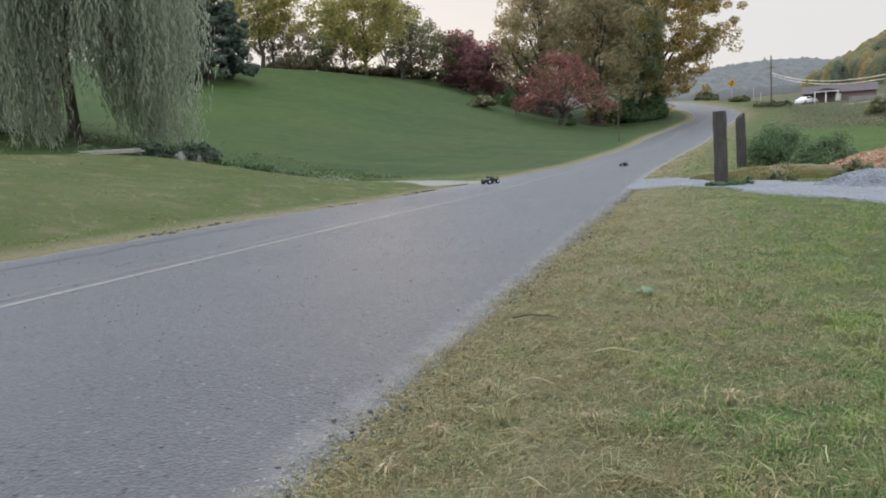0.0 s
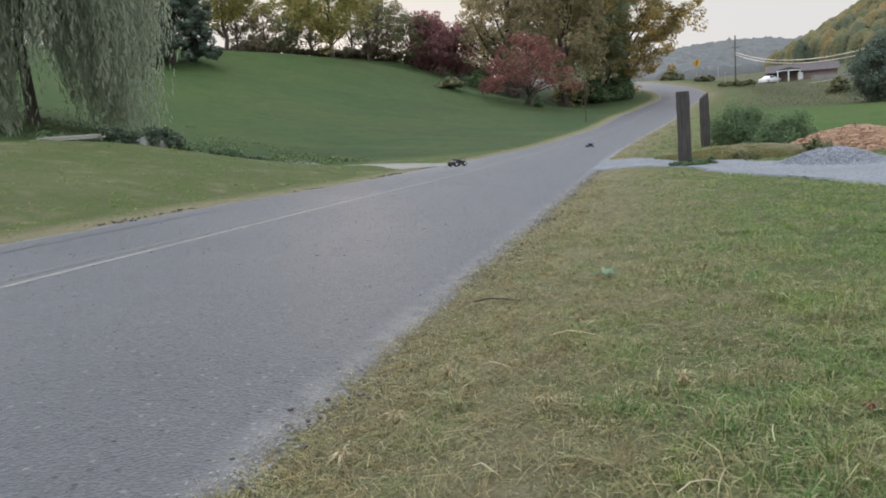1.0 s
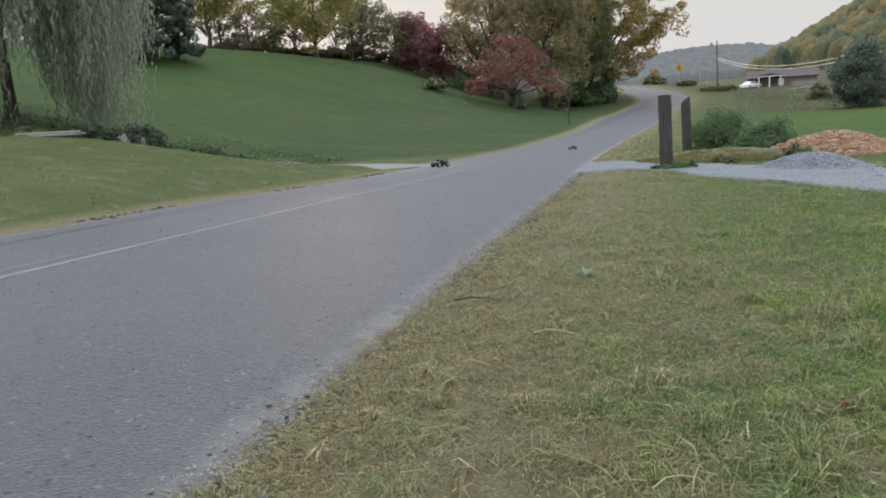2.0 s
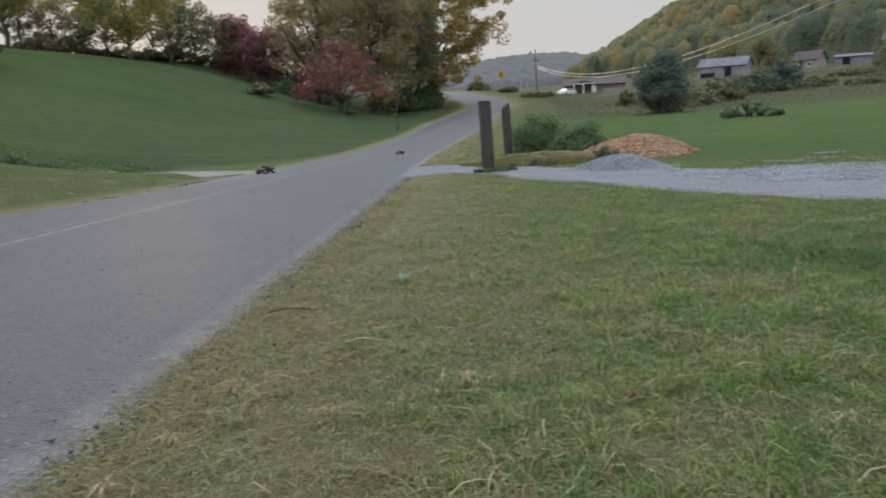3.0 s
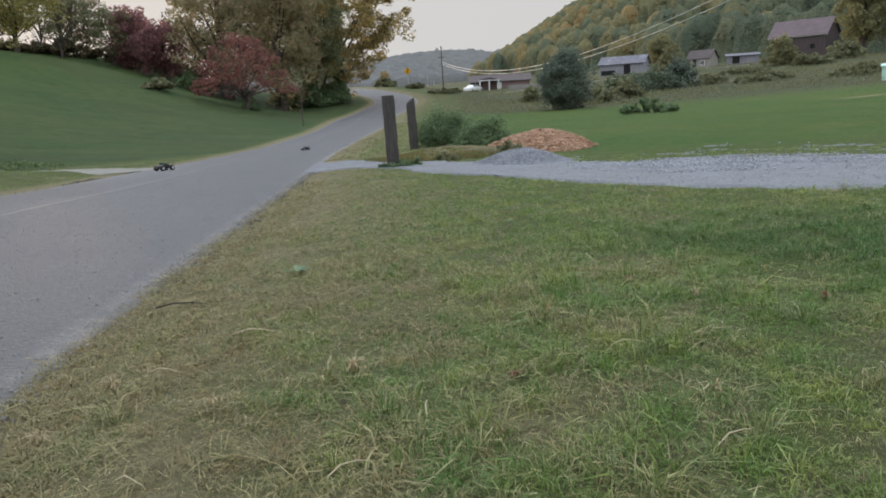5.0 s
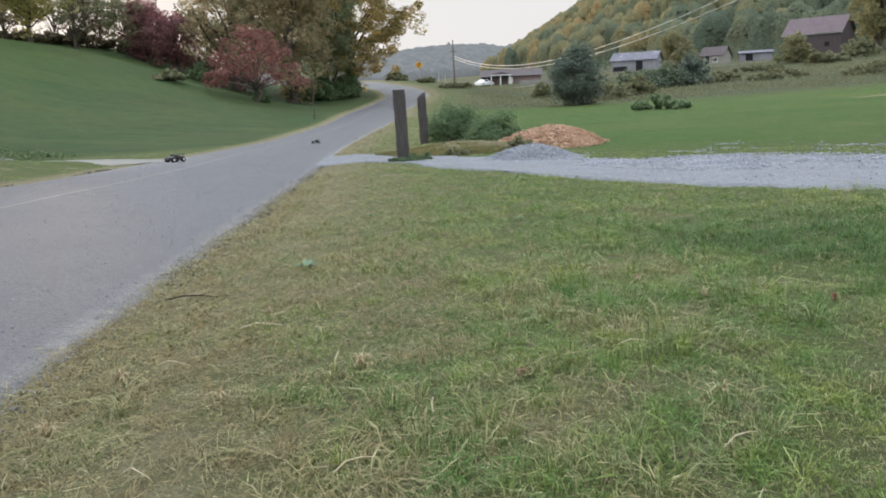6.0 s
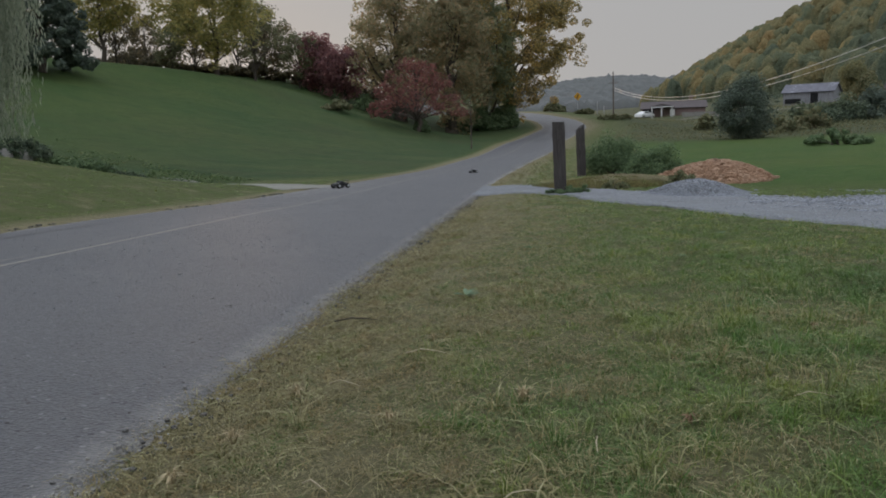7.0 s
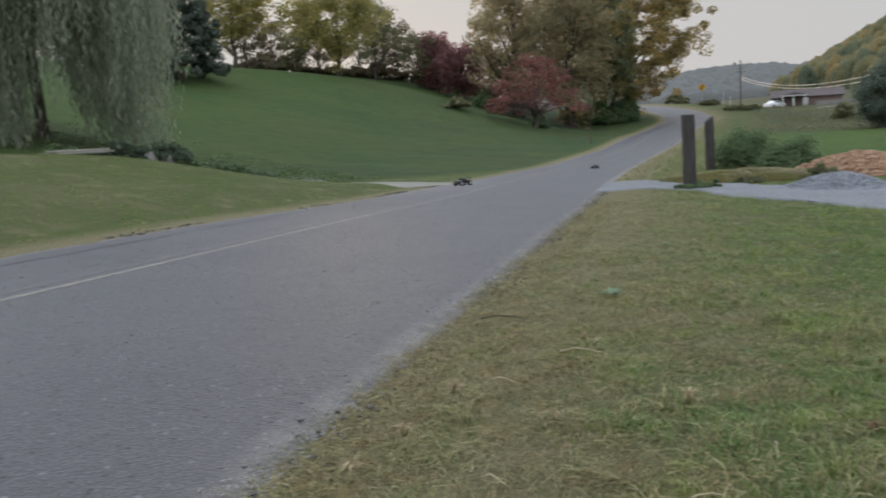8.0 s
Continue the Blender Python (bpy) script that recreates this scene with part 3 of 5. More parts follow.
    me = mesh_from("yellow_line", np.concatenate(v), f, paint)
    tagged(new("yellow_line", me), "worn yellow centre line painted on the asphalt", "road marking", "centre lines", "structure")


def tar_seam(offset, start, end):
    """A thin wandering line of dark crack filler along the road."""
    s = np.linspace(start, end, 160)
    mid = offset + 0.05 * patchy(s, s * 0 + 1, 0.8, 2.0)
    wide = 0.012 + 0.010 * np.abs(patchy(s, s * 0 + 4, 2.0, 5.0))
    v = []
    for side in (-1, 1):
        X, Y = to_xy(s, mid + side * wide)
        v.append(np.stack([X, Y, height(X, Y) + 0.0165], -1))
    n = len(s)
    me = mesh_from("tar_seam", np.concatenate(v), [(i, i + 1, n + i + 1, n + i) for i in range(n - 1)], M_SEAM)
    tagged(new("tar_seam", me), "dark crack filler along the asphalt", "road seam", "", "structure")


ground()
tar_seam(-2.15, 2, 26)
painted_line(-0.73, 0.06, M_FADED)
painted_line(-0.50, 0.07, M_YELLOW)
NEAR_EDGE = [(4.75, 20.6), (5.35, 19.7), (6.3, 17.9), (6.1, 15.75), (6.3, 12.3), (6.6, 9.7), (6.95, 7.9), (7.7, 6.5), (9.6, 4.2), (11, 2.4), (12, 1.4), (13, 0.5)]
FAR_EDGE = [(6.0, 24.4), (7.0, 22.0), (7.5, 19.7), (8.3, 17.6), (8.8, 15.6), (9.0, 14.3), (9.5, 13.3), (10.5, 13.2), (11.3, 12.5), (11.9, 10.9), (13.0, 8.6), (17, 3.4)]


def eased_line(line, n=120):
    pts = np.array(line, float)
    t = np.linspace(0, len(pts) - 1, n)
    x, y = np.interp(t, range(len(pts)), pts[:, 0]), np.interp(t, range(len(pts)), pts[:, 1])
    for _ in range(14):
        x[1:-1], y[1:-1] = (x[:-2] + 2 * x[1:-1] + x[2:]) / 4, (y[:-2] + 2 * y[1:-1] + y[2:]) / 4
    return x, y


def drive():
    (x0, y0), (x1, y1) = eased_line(NEAR_EDGE), eased_line(FAR_EDGE)
    k = np.linspace(0, 1, 29)[None, :]
    rag = smooth(0.75, 1.0, np.abs(2 * k - 1))
    X, Y = x0[:, None] * (1 - k) + x1[:, None] * k, y0[:, None] * (1 - k) + y1[:, None] * k
    X, Y = X + rag * 0.28 * patchy(X, Y, 1.1, 3.0), Y + rag * 0.28 * patchy(X, Y, 1.1, 8.0)
    Z = height(X, Y) + 0.03 - 0.06 * (np.abs(2 * k - 1) > 0.99) + 0.018 * patchy(X, Y, 2.0, 6.0)
    i = np.arange(X.size).reshape(X.shape)
    faces = np.stack([i[:-1, :-1], i[:-1, 1:], i[1:, 1:], i[1:, :-1]], -1).reshape(-1, 4)
    me = mesh_from("gravel_drive", np.stack([X, Y, Z], -1).reshape(-1, 3), faces, M_GRAVEL, smooth_shade=True)
    tagged(new("gravel_drive", me), "pale grey crushed-stone drive joining the road", "drive", kind="structure")


def on_drive(x, y, margin=0.0):
    """Whether a place lies within the drive."""
    (x0, y0), (x1, y1) = eased_line(NEAR_EDGE, 60), eased_line(FAR_EDGE, 60)
    px, py = np.concatenate([x0, x1[::-1]]), np.concatenate([y0, y1[::-1]])
    inside = np.zeros(np.shape(x), bool)
    for ax, ay, bx, by in zip(px, py, np.roll(px, -1), np.roll(py, -1)):
        if ay != by:
            inside ^= ((ay > y) != (by > y)) & (x < (bx - ax) * (y - ay) / (by - ay) + ax)
    return inside


drive()
ribbon("gravel_track", [(1.2, 27.2), (-0.6, 31.5), (-2.6, 34.2), (-5.0, 37.5)], [3.0, 1.9, 1.3, 1.0], M_DUST, 0.016, "pale dusty gravel track leaving the road beside the lawn", "track")

ribbon("farm_track", [(66, 131), (75, 134.5), (86, 136.5), (94, 134), (101, 129), (108, 126), (122, 128)], [1.4] * 7, M_DUST, 0.16, "pale farm track along the bank below the sheds", "track")


# ---- trees ----
def leaf_cloud(rng, centres, spread, per, size, flat=0.75, loose=0.5):
    """Rounded clumps of small leaf sprays round the centres, most of them facing outwards and up."""
    c = np.repeat(np.asarray(centres, float), per, axis=0)
    n = len(c)
    d = rng.normal(0, 1, (n, 3))
    d /= np.linalg.norm(d, axis=1)[:, None]
    big = np.repeat(rng.uniform(0.7, 1.3, len(centres)), per)[:, None]
    p = c + d * big * rng.uniform(0.5, 1.0, (n, 1)) ** 0.6 * (np.asarray(spread) * 1.75 * np.array([1, 1, flat]))
    face = d + np.array([0, 0, 0.35]) + rng.normal(0, loose, (n, 3))
    a = np.cross(face, rng.normal(0, 1, (n, 3)))
    a /= np.linalg.norm(a, axis=1)[:, None]
    b = np.cross(face, a)
    b /= np.linalg.norm(b, axis=1)[:, None]
    sz = size * rng.uniform(0.55, 1.35, (n, 1))
    v = np.stack([p - a * sz, p + b * sz * 0.55, p + a * sz, p - b * sz * 0.55], 1).reshape(-1, 3)
    return v, np.arange(4 * n).reshape(-1, 4)


def tree(name, where, tall, radius, leaf, label, seed, base=0.25, trunk=0.03, clumps=90, per=60, size=0.22, spread=0.55, squash=1.0, lean=(0, 0), limbs=14, fill=0.80, dome=0.0):
    """A trunk with limbs out to the clumps of the crown. base: share of the height below the crown."""
    rng = np.random.default_rng(seed)
    thing = root(name, where, label, "tree", rng.uniform(0, 360))
    r0 = tall * trunk
    top = Vector((lean[0] * tall, lean[1] * tall, tall * 0.86))
    line = [Vector((0, 0, -0.4))]
    for i in range(1, 9):
        t = i / 8
        line.append(Vector((top.x * t + rng.normal(0, r0 * 0.5), top.y * t + rng.normal(0, r0 * 0.5), top.z * t)))
    radii = [r0 * 1.5] + [r0 * (1 - 0.11 * i) for i in range(8)]
    wood = [(line, radii)]
    mid_z, half_z = tall * (base + 1) / 2, tall * (1 - base) / 2 * squash
    centres = []
    while len(centres) < clumps:
        d = rng.normal(0, 1, 3)
        d /= np.linalg.norm(d)
        rr = rng.uniform(0.45, 1.0) ** 0.5
        lump = fill + 0.22 * math.sin(3.1 * d[0] + seed) * math.cos(2.7 * d[1] - seed) + 0.12 * rng.normal()
        z = mid_z + d[2] * half_z * rr * lump
        widen = 1 - 0.30 * max(0.0, d[2])
        if dome:
            # an umbrella of drooping sprays: high in the middle, low at the rim
            a, q = rng.uniform(0, 2 * math.pi), rng.random() ** 0.55
            z = tall * (1 - dome * q ** 1.5) * (0.90 + 0.10 * math.sin(5 * a + seed)) - rng.gamma(1.5, 0.45)
            centres.append((math.cos(a) * q * radius, math.sin(a) * q * radius, max(z, 1.9)))
            continue
        centres.append((d[0] * radius * rr * lump * widen + lean[0] * z, d[1] * radius * rr * lump * widen + lean[1] * z, z))
    for i in range(limbs):
        end = Vector(centres[i % len(centres)])
        start_t = min(0.9, max(base * 0.8, end.z / tall - rng.uniform(0.15, 0.4)))
        start = Vector((top.x * start_t, top.y * start_t, top.z * start_t))
        mid = start.lerp(end, 0.5) + Vector((rng.normal(0, 0.04), rng.normal(0, 0.04), 0.06)) * tall * 0.6
        r = r0 * 0.42 * (1.1 - start_t)
        wood.append(([start, start.lerp(mid, 0.5) + Vector((0, 0, 0.01 * tall)), mid, end], [r, r * 0.8, r * 0.55, r * 0.12]))
    under(new("trunk", tubes("trunk", wood, M_BARK)), thing)
    v, f = leaf_cloud(rng, centres, spread, int(per * 0.66), size)
    under(new("crown", mesh_from("crown", v, f, leaf)), thing)
    return thing


def willow(where, tall, radius, seed, strands=2600):
    """Arching limbs hung with long curtains of narrow leaves, bunched so that one sees between them."""
    rng = np.random.default_rng(seed)
    thing = root("willow_tree", where, "grey-green weeping willow with long hanging curtains of leaves", "tree")
    wood = [([(0, 0, -0.5), (0.05, 0, 0.3), (-0.1, 0.1, tall * 0.25), (0.15, 0, tall * 0.5)], [0.5, 0.26, 0.2, 0.15])]
    tips = []
    for i in range(34):
        a = 2 * math.pi * i / 34 + rng.normal(0, 0.12)
        reach, up = radius * rng.uniform(0.55, 1.0), tall * rng.uniform(0.74, 1.0)
        p0 = Vector((0, 0, tall * rng.uniform(0.3, 0.5)))
        p3 = Vector((math.cos(a) * reach, math.sin(a) * reach, up * 0.84))
        p1, p2 = p0.lerp(p3, 0.35) + Vector((0, 0, tall * 0.18)), p0.lerp(p3, 0.75) + Vector((0, 0, tall * 0.16))
        wood.append(([p0, p1, p2, p3], [0.12, 0.09, 0.05, 0.02]))
        tips += [p1.lerp(p2, 0.5), p2, p2.lerp(p3, 0.5), p3, p3]
    under(new("trunk", tubes("trunk", wood, M_BARK)), thing)
    vs = []
    for i in range(strands):
        p = tips[int(rng.integers(len(tips)))] + Vector(rng.normal(0, 0.5, 3))
        a, out = math.atan2(p.y, p.x), math.hypot(p.x, p.y) / radius
        full = math.exp(-((a + 0.2) / 0.55) ** 2) * (0.75 + 0.3 * math.sin(9 * a + seed)) + math.exp(-((abs(a) - 2.9) / 0.5) ** 2) * 0.8 + math.exp(-((a + 1.36) / 0.26) ** 2) * 0.7
        reach = (0.32 + 0.40 * rng.random() + 0.85 * full * rng.uniform(0.8, 1.15)) * min(1.0, 0.45 + out * 0.75)
        low = max(p.z * (1 - reach), z_at(where[0] + p.x, where[1] + p.y) - where[2] + 0.15 + 0.9 * rng.random() ** 2)
        steps = max(3, int((p.z - low) / 0.15))
        sway = rng.normal(0, 0.16, 2)
        t = np.linspace(0, 1, steps)
        x = p.x + sway[0] * t + rng.normal(0, 0.07, steps)
        y = p.y + sway[1] * t + rng.normal(0, 0.07, steps)
        z = p.z + (low - p.z) * t
        ang = rng.uniform(0, 2 * math.pi, steps)
        L, W = rng.uniform(0.12, 0.24, steps), rng.uniform(0.02, 0.045, steps)
        dx, dy = np.cos(ang), np.sin(ang)
        c = np.stack([x, y, z], -1)
        d = np.stack([dx * 0.35, dy * 0.35, -np.ones(steps)], -1) * L[:, None]
        e = np.stack([-dy, dx, np.zeros(steps)], -1) * W[:, None]
        vs.append(np.stack([c - d * 0.5, c + e, c + d, c - e], 1).reshape(-1, 3))
    v = np.concatenate(vs)
    under(new("crown", mesh_from("crown", v, np.arange(len(v)).reshape(-1, 4), L_WILLOW)), thing)
    return thing


def conifer(name, where, tall, radius, leaf, label, seed, per=26, tiers=40, size=0.2):
    rng = np.random.default_rng(seed)
    thing = root(name, where, label, "tree", rng.uniform(0, 360))
    under(new("trunk", tubes("trunk", [([(0, 0, -0.3), (0, 0, tall * 0.5), (0, 0, tall * 0.97)], [tall * 0.025, tall * 0.015, 0.02])], M_BARK)), thing)
    cs = []
    for i in range(tiers):
        t = i / (tiers - 1)
        r = radius * (1 - t) ** 0.75 * (0.85 + 0.3 * rng.random()) + 0.1
        for k in range(max(4, int(16 * (1 - t)) + 3)):
            a = rng.uniform(0, 2 * math.pi)
            d = r * rng.uniform(0.5, 1.05)
            cs.append((math.cos(a) * d, math.sin(a) * d, tall * (0.04 + 0.95 * t) + rng.normal(0, 0.15)))
    v, f = leaf_cloud(rng, cs, 0.28, per, size)
    under(new("crown", mesh_from("crown", v, f, leaf)), thing)
    return thing


def bush(name, where, wide, tall, leaf, label, seed, clumps=60, per=55, size=0.07, turn=0.0, deep=None):
    """Stems from one root with clumps of leaves over them."""
    rng = np.random.default_rng(seed)
    thing = root(name, where, label, "bush", turn)
    cs, wood = [], []
    for i in range(clumps):
        a, r = rng.uniform(0, 2 * math.pi), rng.uniform(0, 1) ** 0.6
        x, y = math.cos(a) * r * wide / 2, math.sin(a) * r * (deep or wide) / 2
        lump = 0.75 + 0.25 * math.sin(x * 3.1 / wide * 2 + seed) + rng.normal(0, 0.08)
        z = tall * lump * (1 - 0.75 * r * r) * rng.uniform(0.35, 1.0)
        cs.append((x, y, max(z, 0.05)))
        if i % 3 == 0:
            wood.append(([(x * 0.15, y * 0.15, -0.1), (x * 0.5, y * 0.5, z * 0.6), (x, y, z)], [0.022, 0.015, 0.005]))
    under(new("woody_base", tubes("woody_base", wood, M_BARK, 4)), thing)
    v, f = leaf_cloud(rng, cs, min(tall, wide) * 0.11, per, size)
    under(new("leaves", mesh_from("leaves", v, f, leaf)), thing)
    return thing


willow(at_xy(-15.3, 35.0), 13.0, 6.2, 3, 3300)
conifer("evergreen_tree", spot(-15.6, 77), 15, 4.1, L_EVERGREEN, "dark broad evergreen on the grass hill", 21, per=70, size=0.19)
tree("maple_tree", spot(-12.0, 96), 13, 6.6, L_GOLD, "yellowing green tree on the grass hill", 22, base=0.16, clumps=200, per=80, size=0.2, trunk=0.017)
tree("maple_tree", spot(-4.9, 98), 12.8, 8.2, L_GOLD, "round golden-green tree alone on the mown hill", 23, base=0.16, clumps=260, per=90, size=0.19, trunk=0.018)
tree("cherry_tree", spot(1.9, 112), 8.4, 3.7, L_PURPLE, "wine-red leaved tree on the hillside", 24, base=0.0, clumps=140, per=80, size=0.2)
tree("cherry_tree", spot(3.7, 107), 7.6, 3.2, L_PURPLE, "wine-red leaved tree on the hillside", 25, base=0.03, clumps=120, per=80, size=0.2)
tree("dogwood_tree", spot(8.6, 86), 8.4, 5.2, L_RED, "small spreading crimson tree with drooping boughs near the road", 26, base=0.2, clumps=170, per=48, size=0.15, spread=0.36, limbs=34, dome=0.66)
tree("oak_tree", spot(7.4, 104), 21, 6.9, L_RUST, "tall rust and green tree behind the crimson one", 27, base=0.0, clumps=300, per=120, size=0.19, spread=0.7)
tree("oak_tree", spot(11.0, 99), 20, 6.2, L_RUST, "dull rust-green roadside tree", 28, base=0.0, clumps=300, per=120, size=0.19, spread=0.7)
tree("oak_tree", spot(15.2, 112), 25, 10.4, L_AMBER, "big roadside tree with amber and green leaves", 29, base=0.12, clumps=640, per=175, trunk=0.020, size=0.165, spread=0.55, fill=1.0)
tree("oak_tree", spot(13.2, 110), 21, 6.6, L_GREEN, "tall green tree beside the road", 30, base=-0.02, clumps=300, per=120, size=0.19, spread=0.7)
tree("sapling", spot(12.4, 72), 5.5, 0.8, L_GREEN, "slender young tree on the road bank", 31, base=0.55, clumps=10, per=16, size=0.10, trunk=0.012, limbs=8)
BACK_ROW = [(-27, 11), (-23.5, 12), (-20, 13), (-17, 11), (-14.2, 12), (-11.2, 9), (-9.4, 8), (-7.8, 7), (-6.3, 8), (-3.5, 10), (-2.4, 12), (-1.7, 10), (-0.9, 9), (0.6, 8), (5.6, 13)]
for i, (az, tall) in enumerate(BACK_ROW):
    tree("hilltop_tree", spot(az, 116 + 5 * math.sin(i * 2.3)), tall, tall * 0.40, (L_DUSK, L_WEED, L_DUSK)[i % 3], "tree in the row along the hilltop", 40 + i, base=0.10, clumps=60, per=64, size=0.17, spread=0.46, limbs=40, trunk=0.013)
for i, (az, d, w, h) in enumerate([(11.9, 110, 6, 3.2), (12.6, 108, 5, 3.4), (13.7, 109, 5, 3.8), (14.35, 109, 3.5, 3.8), (14.95, 109.5, 3.0, 5.2), (13.1, 107, 4, 3.8), (8.9, 86.6, 1.6, 1.5), (5.4, 104, 5, 2.6)]):
    bush("understory_bush", spot(az, d), w, h, L_BUSH, "dark undergrowth beneath the roadside trees", 160 + i, clumps=90, per=60, size=0.16)
for i in range(16):
    az = -24 + i * 1.95
    bush("hedge_bush", spot(az, 117.5), 7.0, 2.2 + 0.8 * math.sin(i * 1.9), L_DUSK, "dark scrub along the hilltop fence line", 70 + i, clumps=80, per=50, size=0.2)

bush("roadside_bush", spot(22.5, 27.5), 1.75, 1.95, L_BUSH, "leafy green bush on the verge", 61, clumps=130, per=110, size=0.036)
bush("roadside_bush", spot(25.1, 24.9), 1.45, 1.4, L_BUSH, "leafy green bush beside the wood chips", 62, clumps=100, per=110, size=0.036)
bush("hillside_bush", spot(3.1, 88), 3.6, 1.5, L_WEED, "low dark bush on the grass hill", 63, clumps=50, per=40, size=0.2)
# scrub beside the ditch
for i, (jj, kk, w, h) in enumerate([(2.5, 1.6, 1.6, 0.35), (4.2, 1.9, 1.8, 0.55), (6.0, 1.6, 2.2, 0.8), (7.8, 1.9, 2.0, 1.0), (9.6, 1.7, 2.0, 0.7), (11.4, 2.0, 1.6, 0.45), (15.5, 2.4, 2.0, 0.45), (18.5, 2.4, 2.2, 0.5)]):
    x, y = OX - 2.4 - 0.795 * jj - 0.606 * kk, OY + 34.0 - 0.606 * jj + 0.795 * kk
    bush("ditch_bush", at_xy(x, y), w * 1.25, h * 1.35, (L_SCRUB, L_SCRUB, L_BUSH)[i % 3], "dark weedy scrub along the ditch", 90 + i, clumps=70, per=44, size=0.075, deep=w * 0.8)
# the valley side: cedars and scrub between field and houses
tree("cedar_tree", spot(30.9, 72), 5.2, 2.7, L_EVERGREEN, "dense dark round cedar at the field's edge", 101, base=-0.1, clumps=330, per=90, size=0.09, spread=0.30, fill=0.88)
for i, (az, d, w, h, leaf) in enumerate([(36.7, 54, 3.9, 1.1, L_BUSH), (35.2, 100, 5, 4.0, L_SCRUB), (36.8, 105, 5, 4.5, L_SCRUB), (38.4, 108, 5, 4.2, L_EVERGREEN), (40.6, 112, 5, 1.3, L_WEED), (38.2, 165, 6, 5.5, L_WEED), (45.0, 150, 5.5, 5.6, L_WOODLAND), (46.8, 140, 6, 2.6, L_WEED), (42.8, 135, 8, 1.4, L_WEED), (44.0, 105, 7, 1.4, L_WEED), (48.5, 150, 7, 3.5, L_WEED), (33.2, 82, 4, 1.5, L_WEED), (28.6, 95, 3, 1.6, L_WEED), (18.4, 138, 3.6, 2.2, L_WEED), (20.4, 130, 3, 1.2, L_WEED), (22.4, 118, 5, 1.0, L_WEED), (49.6, 95, 6, 1.3, L_WEED), (35.0, 88, 4, 2.2, L_WEED)]):
    bush("field_scrub", spot(az, d), w, h, leaf, "autumn scrub between the field and the houses", 110 + i, clumps=60, per=45, size=0.055 * (1 + d / 40))
tree("valley_tree", spot(49.7, 190), 17, 7, L_WOODLAND, "tall yellow-green tree by the red barn", 140, base=0.1, clumps=120, size=0.3, per=140, spread=0.9)
tree("valley_tree", spot(37.5, 205), 9, 3.4, L_WOODLAND, "yellowing tree behind the tin-roofed shed", 141, base=0.1, clumps=80, size=0.24, per=140, spread=0.8)


# ---- far woods ----
def woods():
    """The wooded ridge: one canopy of domed crowns, with loose sprays of leaves standing out of it."""
    rng = np.random.default_rng(77)
    count = 3400
    s = 55 + 640 * rng.random(count) ** 1.35
    n = np.interp(s, RIDGE_S, RIDGE_TOE) + 3 + 190 * rng.random(count)
    x, y = OX + s * UX + n * UY, OY + s * UY - n * UX
    z = height(x, y)
    tall = rng.uniform(8, 14.5, count)
    r = tall * rng.uniform(0.27, 0.42, count)
    tint = np.clip(rng.normal(0.12 + 0.12 * smooth(8, 48, z) + 0.30 * smooth(190, 430, s), 0.17), 0, 1)
    step, s0, n0 = 1.5, 45.0, 60.0
    rows, cols = 440, 190
    S, N = np.meshgrid(s0 + step * np.arange(rows), n0 + step * np.arange(cols), indexing="ij")
    X, Y = OX + S * UX + N * UY, OY + S * UY - N * UX
    base = height(X, Y)
    Z, T = base - 1.5, np.full(S.shape, 0.1)
    for k in range(count):
        w = int(r[k] / step) + 2
        a, b = int((s[k] - s0) / step), int((n[k] - n0) / step)
        box_ = (slice(max(a - w, 0), a + w + 1), slice(max(b - w, 0), b + w + 1))
        d2 = ((S[box_] - s[k]) ** 2 + (N[box_] - n[k]) ** 2) / r[k] ** 2
        turn = np.arctan2(N[box_] - n[k], S[box_] - s[k])
        d2 = d2 * (1 + 0.28 * np.sin(3 * turn + 5 * k) + 0.16 * np.sin(5 * turn + 3 * k))
        dome = np.where(d2 < 1, z[k] + tall[k] * (0.36 + 0.60 * np.clip(1 - d2, 0, 1) ** 0.8), -99)
        higher = dome > Z[box_]
        Z[box_] = np.where(higher, dome, Z[box_])
        T[box_] = np.where(higher, tint[k], T[box_])
    Z = Z + (rng.normal(0, 0.45, S.shape) + 0.8 * patchy(X, Y, 0.8, 3.0)) * (Z > base)
    Z[0], Z[-1], Z[:, 0], Z[:, -1] = base[0] - 2, base[-1] - 2, base[:, 0] - 2, base[:, -1] - 2
    X, Y = X + rng.uniform(-0.45, 0.45, S.shape), Y + rng.uniform(-0.45, 0.45, S.shape)
    i = np.arange(S.size).reshape(S.shape)
    faces = np.stack([i[:-1, :-1], i[:-1, 1:], i[1:, 1:], i[1:, :-1]], -1).reshape(-1, 4)[:, ::-1]
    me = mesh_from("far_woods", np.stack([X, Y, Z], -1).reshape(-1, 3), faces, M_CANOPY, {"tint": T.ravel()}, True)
    tagged(new("far_woods", me), "mixed green and orange autumn woods on the far ridge", "woods", kind="stuff")
    per = 80
    d = rng.normal(0, 1, (count * per, 3))
    d /= np.linalg.norm(d, axis=1)[:, None]
    d[:, 2] = np.abs(d[:, 2]) - 0.25
    rr, tt = np.repeat(r, per), np.repeat(tall, per)
    p = np.stack([np.repeat(x, per), np.repeat(y, per), np.repeat(z, per) + tt * 0.42], -1) + d * np.stack([rr, rr, tt * 0.56], -1) * rng.uniform(0.93, 1.08, (count * per, 1))
    out = d + np.array([0, 0, 0.4]) + rng.normal(0, 0.35, d.shape)
    a = np.cross(out, rng.normal(0, 1, d.shape))
    a /= np.linalg.norm(a, axis=1)[:, None]
    b = np.cross(out, a)
    b /= np.linalg.norm(b, axis=1)[:, None]
